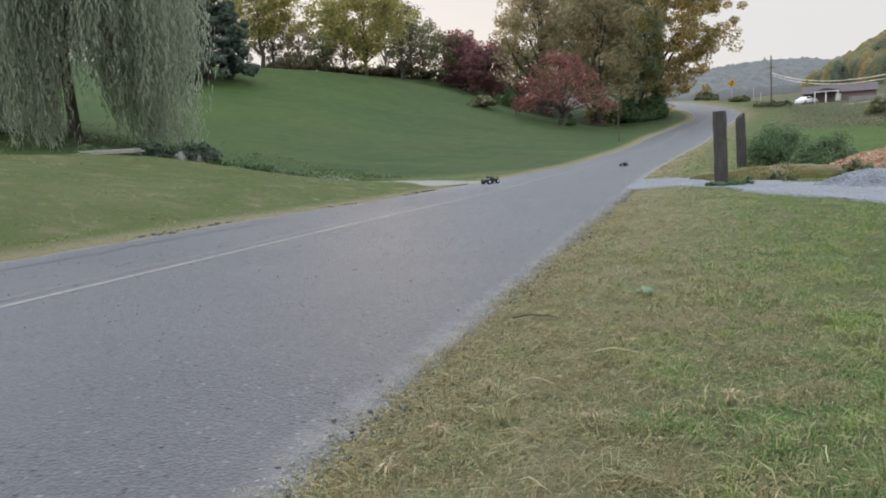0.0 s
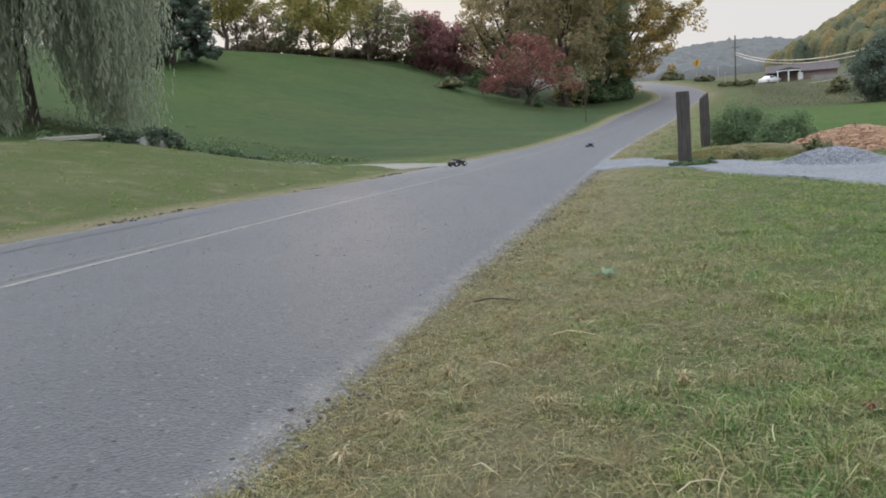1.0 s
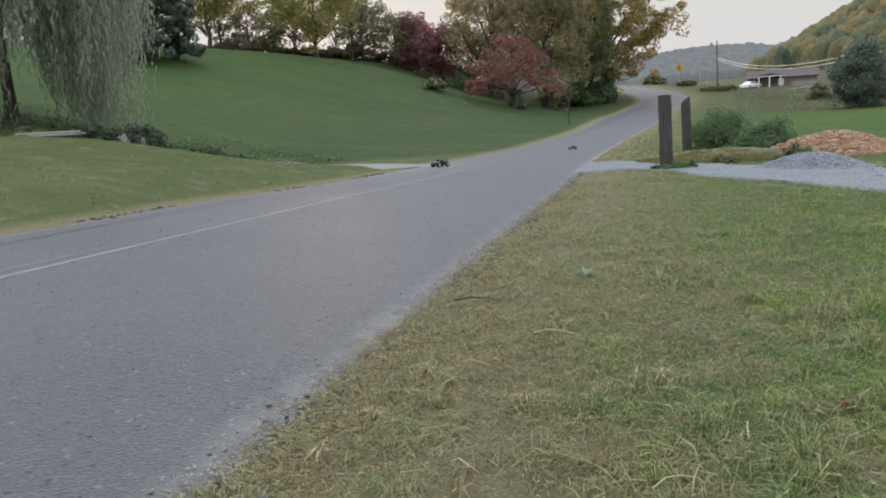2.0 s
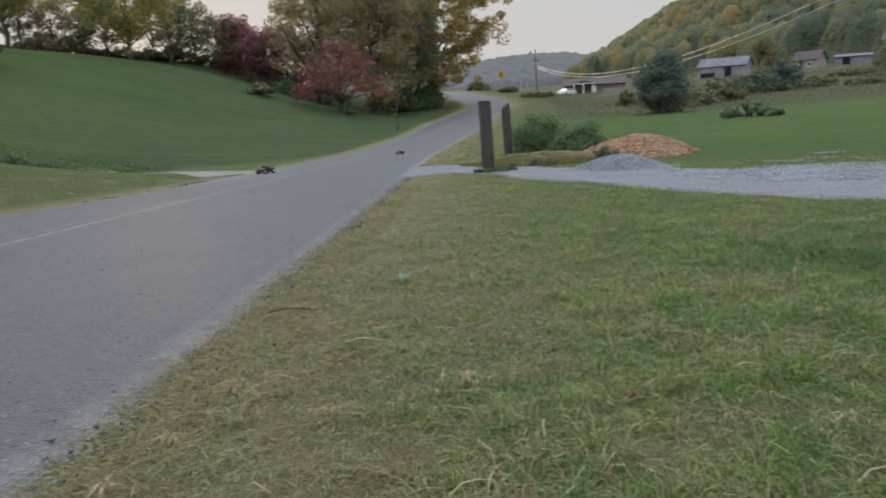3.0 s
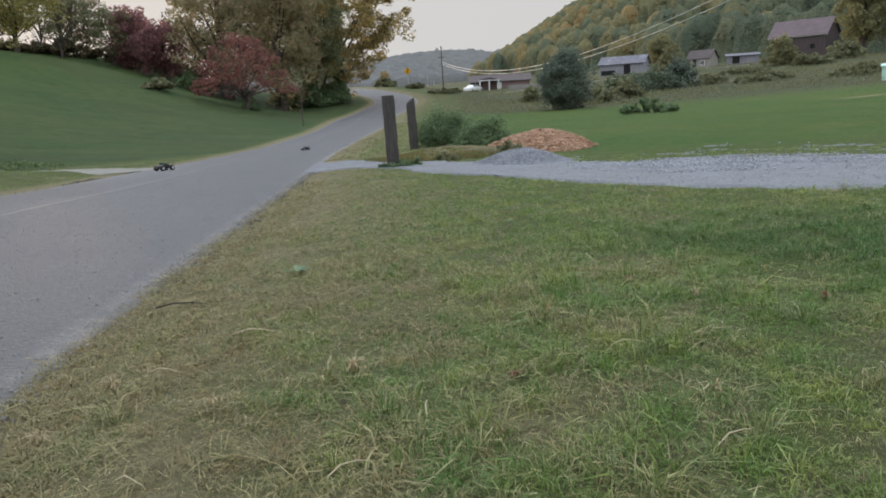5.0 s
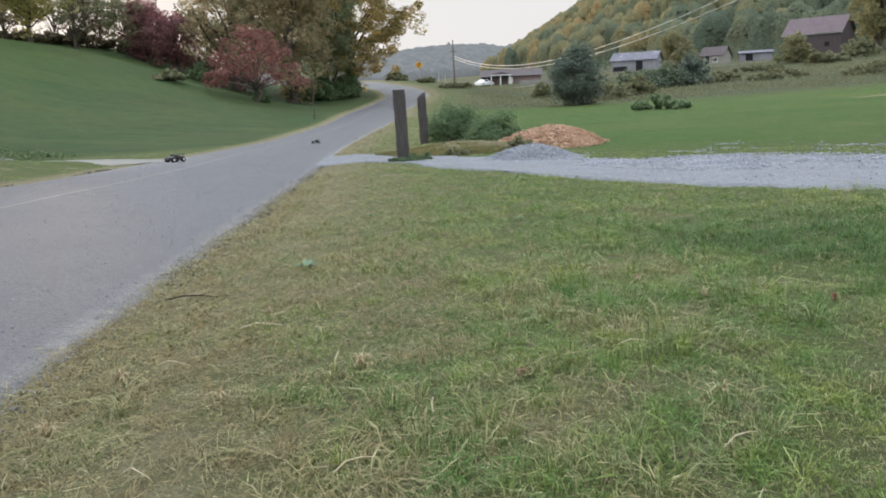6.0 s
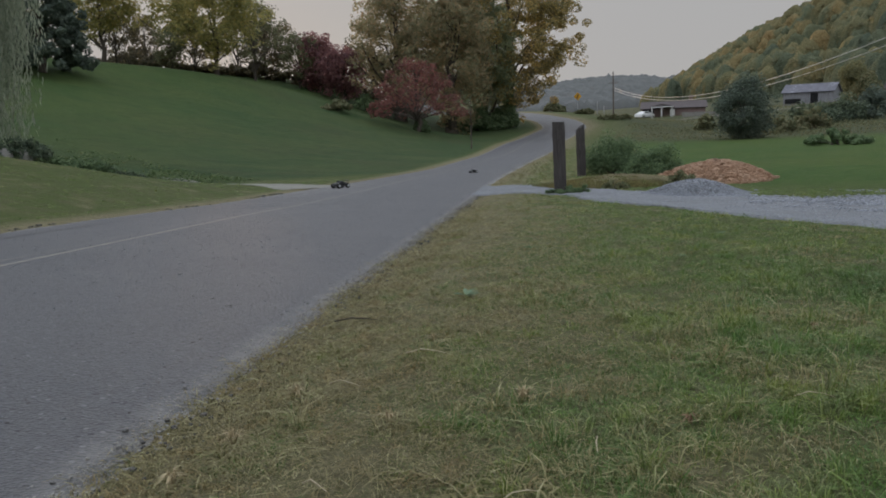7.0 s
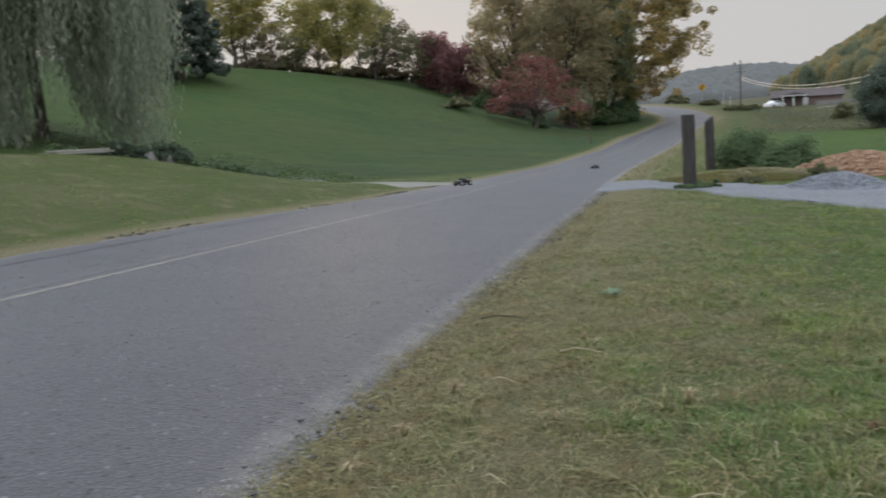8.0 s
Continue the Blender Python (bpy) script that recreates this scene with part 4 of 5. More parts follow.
    sz = (0.14 * rr * rng.uniform(0.6, 1.5, count * per))[:, None]
    v = np.stack([p - a * sz, p + b * sz * 0.8, p + a * sz, p - b * sz * 0.8], 1).reshape(-1, 3)
    me = mesh_from("ridge_leaves", v, np.arange(len(v)).reshape(-1, 4), L_WOODS, {"tint": np.repeat(tint, 4 * per)})
    tagged(new("ridge_leaves", me), "loose autumn leaves along the crowns of the ridge woods", "woods", kind="stuff")
    # the ridge that closes the valley: an unbroken canopy of rounded crowns
    s, n = np.arange(650, 1150, 4.0), np.arange(-360, 360, 4.0)
    S, N = np.meshgrid(s, n, indexing="ij")
    S, N = S + rng.uniform(-1.3, 1.3, S.shape), N + rng.uniform(-1.3, 1.3, S.shape)
    X, Y = OX + S * UX + N * UY, OY + S * UY - N * UX
    Z = height(X, Y) + 8.5 + 2.6 * patchy(X, Y, 0.21, 2.0) + 2.4 * patchy(X, Y, 0.47, 5.0) + rng.normal(0, 0.9, S.shape)
    rim = np.ones(S.shape, bool)
    grown = (S > 800) | (N > np.interp(S, RIDGE_S, RIDGE_TOE) + 2)
    i = np.arange(S.size).reshape(S.shape)
    rim[1:-1, 1:-1] = ~(grown[:-2, 1:-1] & grown[2:, 1:-1] & grown[1:-1, :-2] & grown[1:-1, 2:])
    Z = np.where(rim, height(X, Y) - 1.0, Z)
    faces = np.stack([i[:-1, :-1], i[:-1, 1:], i[1:, 1:], i[1:, :-1]], -1)[grown[:-1, :-1] & grown[1:, 1:]][:, ::-1]
    tagged(new("distant_woods", mesh_from("distant_woods", np.stack([X, Y, Z], -1).reshape(-1, 3), faces, M_FARWOOD, smooth_shade=True)), "woods on the ridge that closes the valley, grey distance haze painted into their colour", "woods", kind="stuff")



def rough_pasture():
    """Tall dead weeds and brambles over the bank beyond the field."""
    rng = np.random.default_rng(31)
    n = 60000
    az, d = rng.uniform(17, 56, n), rng.uniform(66, 200, n)
    x, y = 0.4 + d * np.sin(np.radians(az)), 0.8 + d * np.cos(np.radians(az))
    s, m = to_sm(x, y)
    ok = (roughness_of(x, y) > 0.5) & (m > 6) & (rng.random(n) < np.clip(0.45 + 0.7 * patchy(x, y, 0.09, 3.0), 0.08, 1))
    x, y, d = x[ok], y[ok], d[ok]
    c = np.stack([x, y, height(x, y) + 0.15], -1)
    v, f = leaf_cloud(rng, c, 0.5, 4, 0.075, 0.4)
    tagged(new("rough_pasture", mesh_from("rough_pasture", v, f, L_WEED)), "rough brown weeds and brambles on the bank", "weeds", kind="stuff")


def slope_tufts():
    """Unmown tufts and low weeds on the foot of the grass hill, above the ditch."""
    rng = np.random.default_rng(52)
    n = 2600
    jj, kk = rng.uniform(-2, 24, n), 1.5 + rng.gamma(1.6, 3.2, n)
    x, y = OX - 2.4 - 0.795 * jj - 0.606 * kk, OY + 34.0 - 0.606 * jj + 0.795 * kk
    s, m = to_sm(x, y)
    ok = (m < -HALF - 1.5) & (rng.random(n) < np.clip(0.25 + 1.1 * patchy(x, y, 0.32, 6.0), 0.03, 1))
    x, y = x[ok], y[ok]
    v, f = leaf_cloud(rng, np.stack([x, y, height(x, y) + 0.03], -1), 0.24, 16, 0.06, 0.28)
    tagged(new("slope_tufts", mesh_from("slope_tufts", v, f, L_TUFT)), "rough green tufts on the foot of the grass hill", "weeds", kind="stuff")


woods()
rough_pasture()
slope_tufts()


# ---- posts ----
def timber_post(where, w, d, tall, turn, lean, broken, label):
    thing = root("gate_post", where, label, "post", turn, "gate posts by the drive")
    bm = bmesh.new()
    rings, steps = [], 14
    rng = random.Random(int(tall * 1000))
    for i in range(steps + 1):
        z = -0.3 + (tall + 0.3) * i / steps
        sh = 1.0 + 0.03 * math.sin(i * 1.7)
        if broken and i >= steps - 2:
            sh *= 0.97 - 0.03 * (i - steps + 2)
        ring = []
        for kx, ky in ((-1, -0.8), (-0.8, -1), (0.8, -1), (1, -0.8), (1, 0.8), (0.8, 1), (-0.8, 1), (-1, 0.8)):
            ring.append(bm.verts.new((kx * w / 2 * sh + rng.uniform(-1, 1) * 0.006 + lean[0] * z, ky * d / 2 * sh + rng.uniform(-1, 1) * 0.006 + lean[1] * z, z + (((-0.17 if kx < 0.5 else 0.03) + rng.uniform(-0.04, 0.04)) if broken and i == steps else 0))))
        rings.append(ring)
    for a, b in zip(rings, rings[1:]):
        for k in range(8):
            bm.faces.new((a[k], a[(k + 1) % 8], b[(k + 1) % 8], b[k]))
    bm.faces.new(rings[-1])
    part("timber", bm, M_TIMBER, thing)
    if broken:
        for z, x in ((tall * 0.62, -w * 0.45), (tall * 0.85, -w * 0.4)):
            box_part("splinter", (x + lean[0] * z, -d * 0.4, z, 0.05, 0.06, 0.34), M_TIMBER, thing, 0.012)
    return thing


timber_post(at_xy(6.46, 18.63), 0.245, 0.2, 1.66, 12, (-0.02, 0), False, "square weathered railway-sleeper post beside the gravel drive")
timber_post(at_xy(9.7, 26.0), 0.25, 0.2, 1.68, 20, (-0.03, 0), True, "split weathered timber post with a broken top")


# ---- blades of grass ----
def blades(name, label, n, keep, tall, wide, seed, s_range, m_range, falloff, tuft=14, gather=0.03):
    """Grass in small tufts whose blades lean outwards; tufts are taller where the ground is lush."""
    rng = np.random.default_rng(seed)
    c = n // tuft
    s, m = rng.uniform(*s_range, c), rng.uniform(*m_range, c)
    cx, cy = to_xy(s, m)
    d = np.hypot(cx - OX, cy - OY)
    ok = keep(cx, cy, s, m) & (rng.random(c) < np.clip(falloff / d, 0, 1) ** 2 * np.clip(0.95 + 0.7 * patchy(cx, cy, 2.6, 6.0), 0.5, 1))
    cx, cy, d = cx[ok], cy[ok], d[ok]
    lush = rng.gamma(4.0, 0.25, len(cx)) * np.clip(0.9 + 0.6 * patchy(cx, cy, 1.7, 3.0), 0.3, 1.5)
    cx, cy, d, lush = (np.repeat(v, tuft) for v in (cx, cy, d, lush))
    k = len(cx)
    r, a = gather * (1 + d / 12) * np.abs(rng.normal(0, 1, k)), rng.uniform(0, 2 * math.pi, k)
    x, y = cx + r * np.cos(a), cy + r * np.sin(a)
    dry = dryness(x, y)
    h = tall * rng.uniform(0.45, 1.25, k) * lush * (1 + 0.35 * lushness(x, y)) * (1 - 0.4 * (dry > 0.6)) * (1 + d / 40)
    w = wide * rng.uniform(0.6, 1.3, k) * (1 + d / 9)
    bend = rng.uniform(0.05, 0.75, k) + 0.35 * r / gather + dry * 0.5
    a2 = a + rng.normal(0, 0.7, k)
    out = np.stack([np.cos(a2), np.sin(a2), np.zeros(k)], -1)
    side = np.stack([-np.sin(a2), np.cos(a2), rng.normal(0, 0.3, k)], -1)
    base = np.stack([x, y, height(x, y) - 0.005], -1)
    up = np.array([0, 0, 1.0])
    mid = base + out * (h * bend * 0.3)[:, None] + up * (h * np.clip(0.62 - 0.12 * bend, 0.3, 1))[:, None]
    tip = base + out * (h * bend)[:, None] + up * (h * np.clip(1.05 - bend * 0.5, 0.12, 1))[:, None]
    sw = side * w[:, None] / 2
    v = np.stack([base, mid + sw, mid - sw, tip], 1).reshape(-1, 3)
    o = np.arange(k)[:, None] * 4
    f = np.concatenate([o + np.array([[0, 1, 2]]), o + np.array([[2, 1, 3]])])
    me = mesh_from(name, v, f, M_BLADE, {"dry": np.repeat(dry, 4), "lush": np.repeat(lushness(x, y), 4)})
    tagged(new(name, me), label, "grass", kind="stuff")


def on_lawn(x, y, s, m):
    """The near lawn between road and drive, ahead of where one stands."""
    return (m > HALF - 0.03) & ~on_drive(x, y) & ~((x > 6.8) & (y > 19 - 0.8 * (x - 7.3))) & (y > 1.5) & (y - 0.5 > 0.5 * (x - 0.5)) & (np.hypot(x - OX, y - OY) > 1.6)


blades("lawn_grass", "short green and straw lawn grass by the road", 3400000, on_lawn, 0.036, 0.0024, 1, (0.5, 20), (HALF - 0.05, HALF + 13), 4.0)
blades("grass_tufts", "longer green tufts standing out of the lawn", 150000, lambda x, y, s, m: on_lawn(x, y, s, m) & (patchy(x, y, 1.1, 9.0) > -0.05), 0.070, 0.0030, 4, (0.5, 8), (HALF + 0.5, HALF + 7), 3.4, 26, 0.035)
blades("edge_straw", "straw-coloured grass hanging over the road edge", 170000, on_lawn, 0.050, 0.0028, 5, (0.5, 16), (HALF - 0.03, HALF + 0.55), 6.0, 18, 0.05)
blades("far_lawn_grass", "short mown grass between road and ditch", 170000, lambda x, y, s, m: (m < -HALF + 0.02) & (deepness(x, y) < 0.6), 0.015, 0.0060, 2, (2, 34), (-HALF - 16, -HALF), 12.0, 10, 0.05)
blades("verge_grass", "dry yellow grass on the verge beyond the drive", 130000, lambda x, y, s, m: ~on_drive(x, y) & (m > HALF + 0.05), 0.045, 0.0038, 3, (19, 62), (HALF, HALF + 6), 22.0, 10, 0.06)


# ---- heaps by the drive ----
def heap(name, where, wide, deep, tall, mat, label, seed, turn=0.0, rough=0.06, dry=1.0, fall=0.8):
    """A rounded, uneven heap that slopes out into the ground."""
    rng = random.Random(seed)
    thing = root(name, where, label, "heap", turn)
    vs, fs, rings, sides = [], [], 14, 40
    c, s_ = math.cos(radians(turn)), math.sin(radians(turn))
    for i in range(rings + 1):
        t = i / rings
        for k in range(sides):
            a = 2 * math.pi * k / sides
            edge = 1 + 0.14 * math.sin(3 * a + seed) + 0.08 * math.sin(7 * a + 2 * seed)
            x, y = math.cos(a) * t * wide / 2 * edge, math.sin(a) * t * deep / 2 * edge
            z = tall * (math.cos(min(t, 1) * math.pi) * 0.5 + 0.5) ** fall * (1 + 0.18 * math.sin(2 * a + 2.5 * seed) * t) + rng.uniform(-1, 1) * rough * (1 - t)
            gx, gy = where[0] + c * x - s_ * y, where[1] + s_ * x + c * y
            vs.append((x, y, z + z_at(gx, gy) - where[2] - (0.06 if i == rings else 0)))
    for i in range(rings):
        for k in range(sides):
            k2 = (k + 1) % sides
            fs.append((i * sides + k, (i + 1) * sides + k, (i + 1) * sides + k2, i * sides + k2))
    under(new("heap_body", mesh_from("heap_body", vs, fs, mat, {"dry": [dry] * len(vs)}, True)), thing)
    return thing


def scatter(name, places, sizes, mat, label, category, parent=None, flat=0.6, seed=5):
    """Loose stones or chips: small uneven six-faced lumps at the places."""
    rng = np.random.default_rng(seed)
    p, k = np.asarray(places, float), len(places)
    cube = np.array([(-1, -1, -1), (1, -1, -1), (1, 1, -1), (-1, 1, -1), (-1, -1, 1), (1, -1, 1), (1, 1, 1), (-1, 1, 1)], float) * 0.5
    v = cube[None] * rng.uniform(0.55, 1.2, (k, 8, 3)) * (np.asarray(sizes)[:, None, None] * np.array([1.2, 0.9, flat]))
    a = rng.uniform(0, 2 * math.pi, k)
    x, y = v[..., 0] * np.cos(a)[:, None] - v[..., 1] * np.sin(a)[:, None], v[..., 0] * np.sin(a)[:, None] + v[..., 1] * np.cos(a)[:, None]
    v = np.stack([x, y, v[..., 2]], -1) + p[:, None, :]
    quads = np.array([(0, 3, 2, 1), (4, 5, 6, 7), (0, 1, 5, 4), (1, 2, 6, 5), (2, 3, 7, 6), (3, 0, 4, 7)])
    f = (np.arange(k)[:, None, None] * 8 + quads[None]).reshape(-1, 4)
    ob = new(name, mesh_from(name, v.reshape(-1, 3), f, mat))
    if parent:
        ob.parent = parent
        ob.matrix_parent_inverse = parent.matrix_world.inverted()
        return tagged(ob, label, kind="stuff")
    return tagged(ob, label, category, kind="stuff")


def island_tint(m, amount):
    """Vary a stone or chip material from piece to piece."""
    b = m.node_tree.nodes["Principled BSDF"]
    src = b.inputs["Base Color"].links[0].from_socket
    r = island_of(m)
    dark = mix_of(m, 1.0, src, (amount, amount, amount), "MULTIPLY")
    m.node_tree.links.new(mix_of(m, r, dark, src), b.inputs["Base Color"])


for m_ in (M_STONE, M_CRUMB, M_CHIPS):
    island_tint(m_, 0.72)

rng = np.random.default_rng(9)
mound = heap("gravel_heap", at_xy(8.6, 16.1), 2.4, 2.1, 0.31, M_GRAVEL, "low heap of pale crushed stone on the drive", 3, -75, 0.045)
chips = heap("wood_chip_heap", at_xy(11.75, 21.0), 3.0, 2.8, 0.50, M_CHIPS, "spread heap of orange wood chips on the grass", 5, -35, 0.13, fall=0.5)
knoll = heap("dry_grass_mound", at_xy(9.0, 21.2), 4.6, 3.6, 0.26, M_GROUND, "low mound of dry yellow grass beside the drive", 8, -20, 0.05, 1.0)


def heap_pieces(where, wide, deep, tall, n, turn, seed, shape, fall=0.8):
    r = np.random.default_rng(seed)
    a, t = r.uniform(0, 2 * math.pi, n), np.sqrt(r.uniform(0, 1.1, n))
    edge = 1 + 0.14 * np.sin(3 * a + shape) + 0.08 * np.sin(7 * a + 2 * shape)
    lx, ly = np.cos(a) * t * wide / 2 * edge, np.sin(a) * t * deep / 2 * edge
    c, s_ = math.cos(radians(turn)), math.sin(radians(turn))
    x, y = where[0] + c * lx - s_ * ly, where[1] + s_ * lx + c * ly
    z = height(x, y) + tall * (np.cos(np.clip(t, 0, 1) * math.pi) * 0.5 + 0.5) ** fall * (1 + 0.18 * np.sin(2 * a + 2.5 * shape) * t) + 0.035
    return np.stack([x, y, z], -1)


scatter("gravel_cover", heap_pieces((8.6, 16.1), 2.4, 2.1, 0.31, 7000, -75, 1, 3) - np.array([0, 0, 0.022]), rng.uniform(0.012, 0.045, 7000), M_STONE, "loose pale stones on the heap", "stones", mound, 0.35)
scatter("chip_litter", heap_pieces((11.75, 21.0), 3.0, 2.8, 0.50, 7000, -35, 2, 5, 0.5) - np.array([0, 0, 0.012]), 0.03 + 0.15 * rng.random(7000) ** 3, M_CHIPS, "splintered orange chips", "chips", chips, 0.45)


def mound_grass(where, wide, deep, tall, n, turn, seed, shape, parent):
    """Dry grass standing on the mound."""
    r = np.random.default_rng(seed)
    base = heap_pieces(where, wide, deep, tall, n, turn, seed, shape) - np.array([0, 0, 0.05])
    a, h, w = r.uniform(0, 2 * math.pi, n), r.uniform(0.04, 0.13, n), r.uniform(0.010, 0.022, n)
    out = np.stack([np.cos(a), np.sin(a), np.zeros(n)], -1) * (h * r.uniform(0.2, 1.1, n))[:, None]
    side = np.stack([-np.sin(a), np.cos(a), np.zeros(n)], -1) * w[:, None] / 2
    tip = base + out + np.array([0, 0, 1.0]) * h[:, None]
    v = np.stack([base - side, base + side, tip], 1).reshape(-1, 3)
    ob = new("mound_grass", mesh_from("mound_grass", v, np.arange(3 * n).reshape(-1, 3), M_BLADE, {"dry": np.repeat(np.clip(r.normal(0.72, 0.22, n), 0, 1), 3), "lush": np.zeros(3 * n)}))
    ob.parent = parent
    ob.matrix_parent_inverse = parent.matrix_world.inverted()
    tagged(ob, "dry yellow grass", kind="stuff")


mound_grass((9.0, 21.2), 4.6, 3.6, 0.26, 20000, -20, 44, 8, knoll)
x, y = rng.uniform(4, 24, 32000), rng.uniform(1, 23, 32000)
ok = on_drive(x, y) & (np.hypot(x, y) < 26)
x, y = x[ok], y[ok]
k_ = rng.uniform(0.45, 1.06, 7000)
(x0, y0), (x1, y1) = eased_line(NEAR_EDGE, 400), eased_line(FAR_EDGE, 400)
i_ = rng.integers(170, 330, 7000)
ex, ey = x0[i_] * (1 - k_) + x1[i_] * k_ + rng.normal(0, 0.05, 7000), y0[i_] * (1 - k_) + y1[i_] * k_ + rng.normal(0, 0.05, 7000)
px, py = rng.uniform(10.0, 15.2, 5000), rng.uniform(10.0, 16.8, 5000)
out_ = ~on_drive(px, py) & (patchy(px * 0.6, py, 1.6, 4.0) > 0.25 + 0.06 * (py - 12))
ex, ey = np.concatenate([ex, px[out_]]), np.concatenate([ey, py[out_]])
banked = rng.random(len(ex)) < np.clip(0.5 + 1.2 * patchy(ex, ey, 0.9, 2.0), 0.1, 1)
ex, ey = ex[banked], ey[banked]
scatter("coarse_stones", np.stack([ex, ey, height(ex, ey) + 0.036], -1), rng.uniform(0.015, 0.045, len(ex)), M_STONE, "coarse pale stones thrown up along the drive", "stones", None, 0.5, 16)
scatter("drive_stones", np.stack([x, y, height(x, y) + 0.034], -1), rng.uniform(0.008, 0.022, len(x)), M_STONE, "loose crushed stones over the drive", "stones", None, 0.4, 6)

# crumbled asphalt and grit along the road's edge
s_ = rng.uniform(0.5, 24, 2600)
clump = np.clip(0.22 + 0.7 * patchy(s_, s_ * 0 + 2, 1.1, 6.0), 0, 1)
keep = rng.random(2600) < clump
s_ = s_[keep]
x, y = to_xy(s_, HALF + rng.normal(0.07, 0.07, len(s_)))
scatter("asphalt_crumbs", np.stack([x, y, height(x, y) + 0.018], -1), 0.006 + 0.020 * rng.random(len(s_)) ** 3, M_CRUMB, "dark crumbs of broken asphalt along the road edge", "grit", None, 0.6, 7)
s_ = rng.uniform(0.5, 26, 900)
s_ = s_[rng.random(900) < np.clip(0.9 * patchy(s_, s_ * 0 + 5, 0.7, 2.0), 0, 1)]
x, y = to_xy(s_, -HALF + rng.normal(-0.05, 0.09, len(s_)))
scatter("road_edge_clods", np.stack([x, y, height(x, y) + 0.015], -1), rng.uniform(0.015, 0.05, len(s_)), M_CRUMB, "dark clods along the far road edge", "grit", None, 0.5, 8)
s_ = rng.uniform(0.5, 22, 1500)
x, y = to_xy(s_, rng.uniform(-HALF, HALF, len(s_)))
scatter("road_grit", np.stack([x, y, height(x, y) + 0.014], -1), rng.uniform(0.005, 0.014, len(s_)), M_GRAVEL, "pale loose grit on the asphalt", "grit", None, 0.5, 9)
s_ = rng.uniform(0.5, 22, 1500)
x, y = to_xy(s_, rng.uniform(-HALF, HALF, len(s_)))
scatter("road_specks", np.stack([x, y, height(x, y) + 0.013], -1), rng.uniform(0.005, 0.015, len(s_)), M_CRUMB, "dark loose chips on the asphalt", "grit", None, 0.4, 10)


s_ = rng.uniform(0.5, 24, 8000)
x, y = to_xy(s_, HALF + rng.normal(-0.04, 0.06, len(s_)))
scatter("edge_gravel", np.stack([x, y, height(x, y) + 0.016], -1), rng.uniform(0.004, 0.011, len(s_)), M_PALESTONE, "pale fine gravel along the road edge", "grit", None, 0.6, 11)


# ---- cut straw, weeds, litter on the lawn ----
def straw(name, label, n, seed):
    """Long dead stalks lying on the grass."""
    r = np.random.default_rng(seed)
    tuft = 45
    s, m = (np.repeat(v, tuft) for v in (r.uniform(0.8, 14, n // tuft), HALF + 0.02 + r.gamma(1.5, 0.75, n // tuft)))
    n = len(s)
    x, y = to_xy(s, m)
    x, y = x + r.normal(0, 0.07, n), y + r.normal(0, 0.07, n)
    lie = np.repeat(r.uniform(0, math.pi, n // tuft), tuft) + r.normal(0, 0.6, n)
    ok = ~on_drive(x, y) & (r.random(n) < np.clip(5.0 / np.hypot(x - OX, y - OY), 0, 1))
    ok &= r.random(n) < np.clip(0.6 + 0.8 * patchy(x, y, 1.3, 4.0), 0.15, 1)
    x, y, a = x[ok], y[ok], lie[ok]
    k = len(x)
    L, w = 0.025 + 0.14 * r.random(k) ** 2.2, r.uniform(0.0010, 0.0026, k)
    d = np.stack([np.cos(a), np.sin(a), r.normal(0.05, 0.18, k)], -1)
    b = np.stack([-np.sin(a), np.cos(a), r.normal(0, 0.3, k)], -1)
    c = np.stack([x, y, height(x, y) + r.uniform(0.01, 0.035, k)], -1)
    bow = np.array([0, 0, 1.0]) * (L * r.uniform(-0.05, 0.16, k))[:, None]
    p = [c - d * L[:, None] / 2, c + bow, c + d * L[:, None] / 2]
    sw = b * w[:, None] / 2
    v = np.stack([p[0] - sw, p[0] + sw, p[1] + sw, p[1] - sw, p[2] + sw * 0.4, p[2] - sw * 0.4], 1).reshape(-1, 3)
    o = np.arange(k)[:, None, None] * 6
    f = (o + np.array([[(0, 1, 2, 3), (3, 2, 4, 5)]])).reshape(-1, 4)
    tagged(new(name, mesh_from(name, v, f, M_BLADE, {"dry": np.ones(len(v))})), label, "straw", kind="stuff")


straw("cut_straw", "dead straw stalks lying on the verge", 95000, 12)


def weed(name, where, label, wide, leaves, leaf, seed, up=0.5):
    """A rosette of broad pointed leaves from one root."""
    r = random.Random(seed)
    thing = root(name, where, label, "weed")
    bm = bmesh.new()
    for i in range(leaves):
        a, L, e = r.uniform(0, 2 * math.pi), wide * r.uniform(0.35, 0.6), r.uniform(0.15, up)
        w = L * r.uniform(0.28, 0.42)
        d, b = Vector((math.cos(a), math.sin(a), e)), Vector((-math.sin(a), math.cos(a), 0))
        rows = [(0.0, 0.15), (0.3, 0.8), (0.65, 1.0), (1.0, 0.05)]
        prev = None
        for t, k in rows:
            c = d * L * t + Vector((0, 0, -0.5 * e * L * t * t))
            pair = (bm.verts.new(c - b * w * k / 2 + Vector((0, 0, 0.15 * w * k))), bm.verts.new(c), bm.verts.new(c + b * w * k / 2 + Vector((0, 0, 0.15 * w * k))))
            if prev:
                bm.faces.new((prev[0], prev[1], pair[1], pair[0]))
                bm.faces.new((prev[1], prev[2], pair[2], pair[1]))
            prev = pair
    part("leaves", bm, leaf, thing, smooth_shade=True)
    return thing


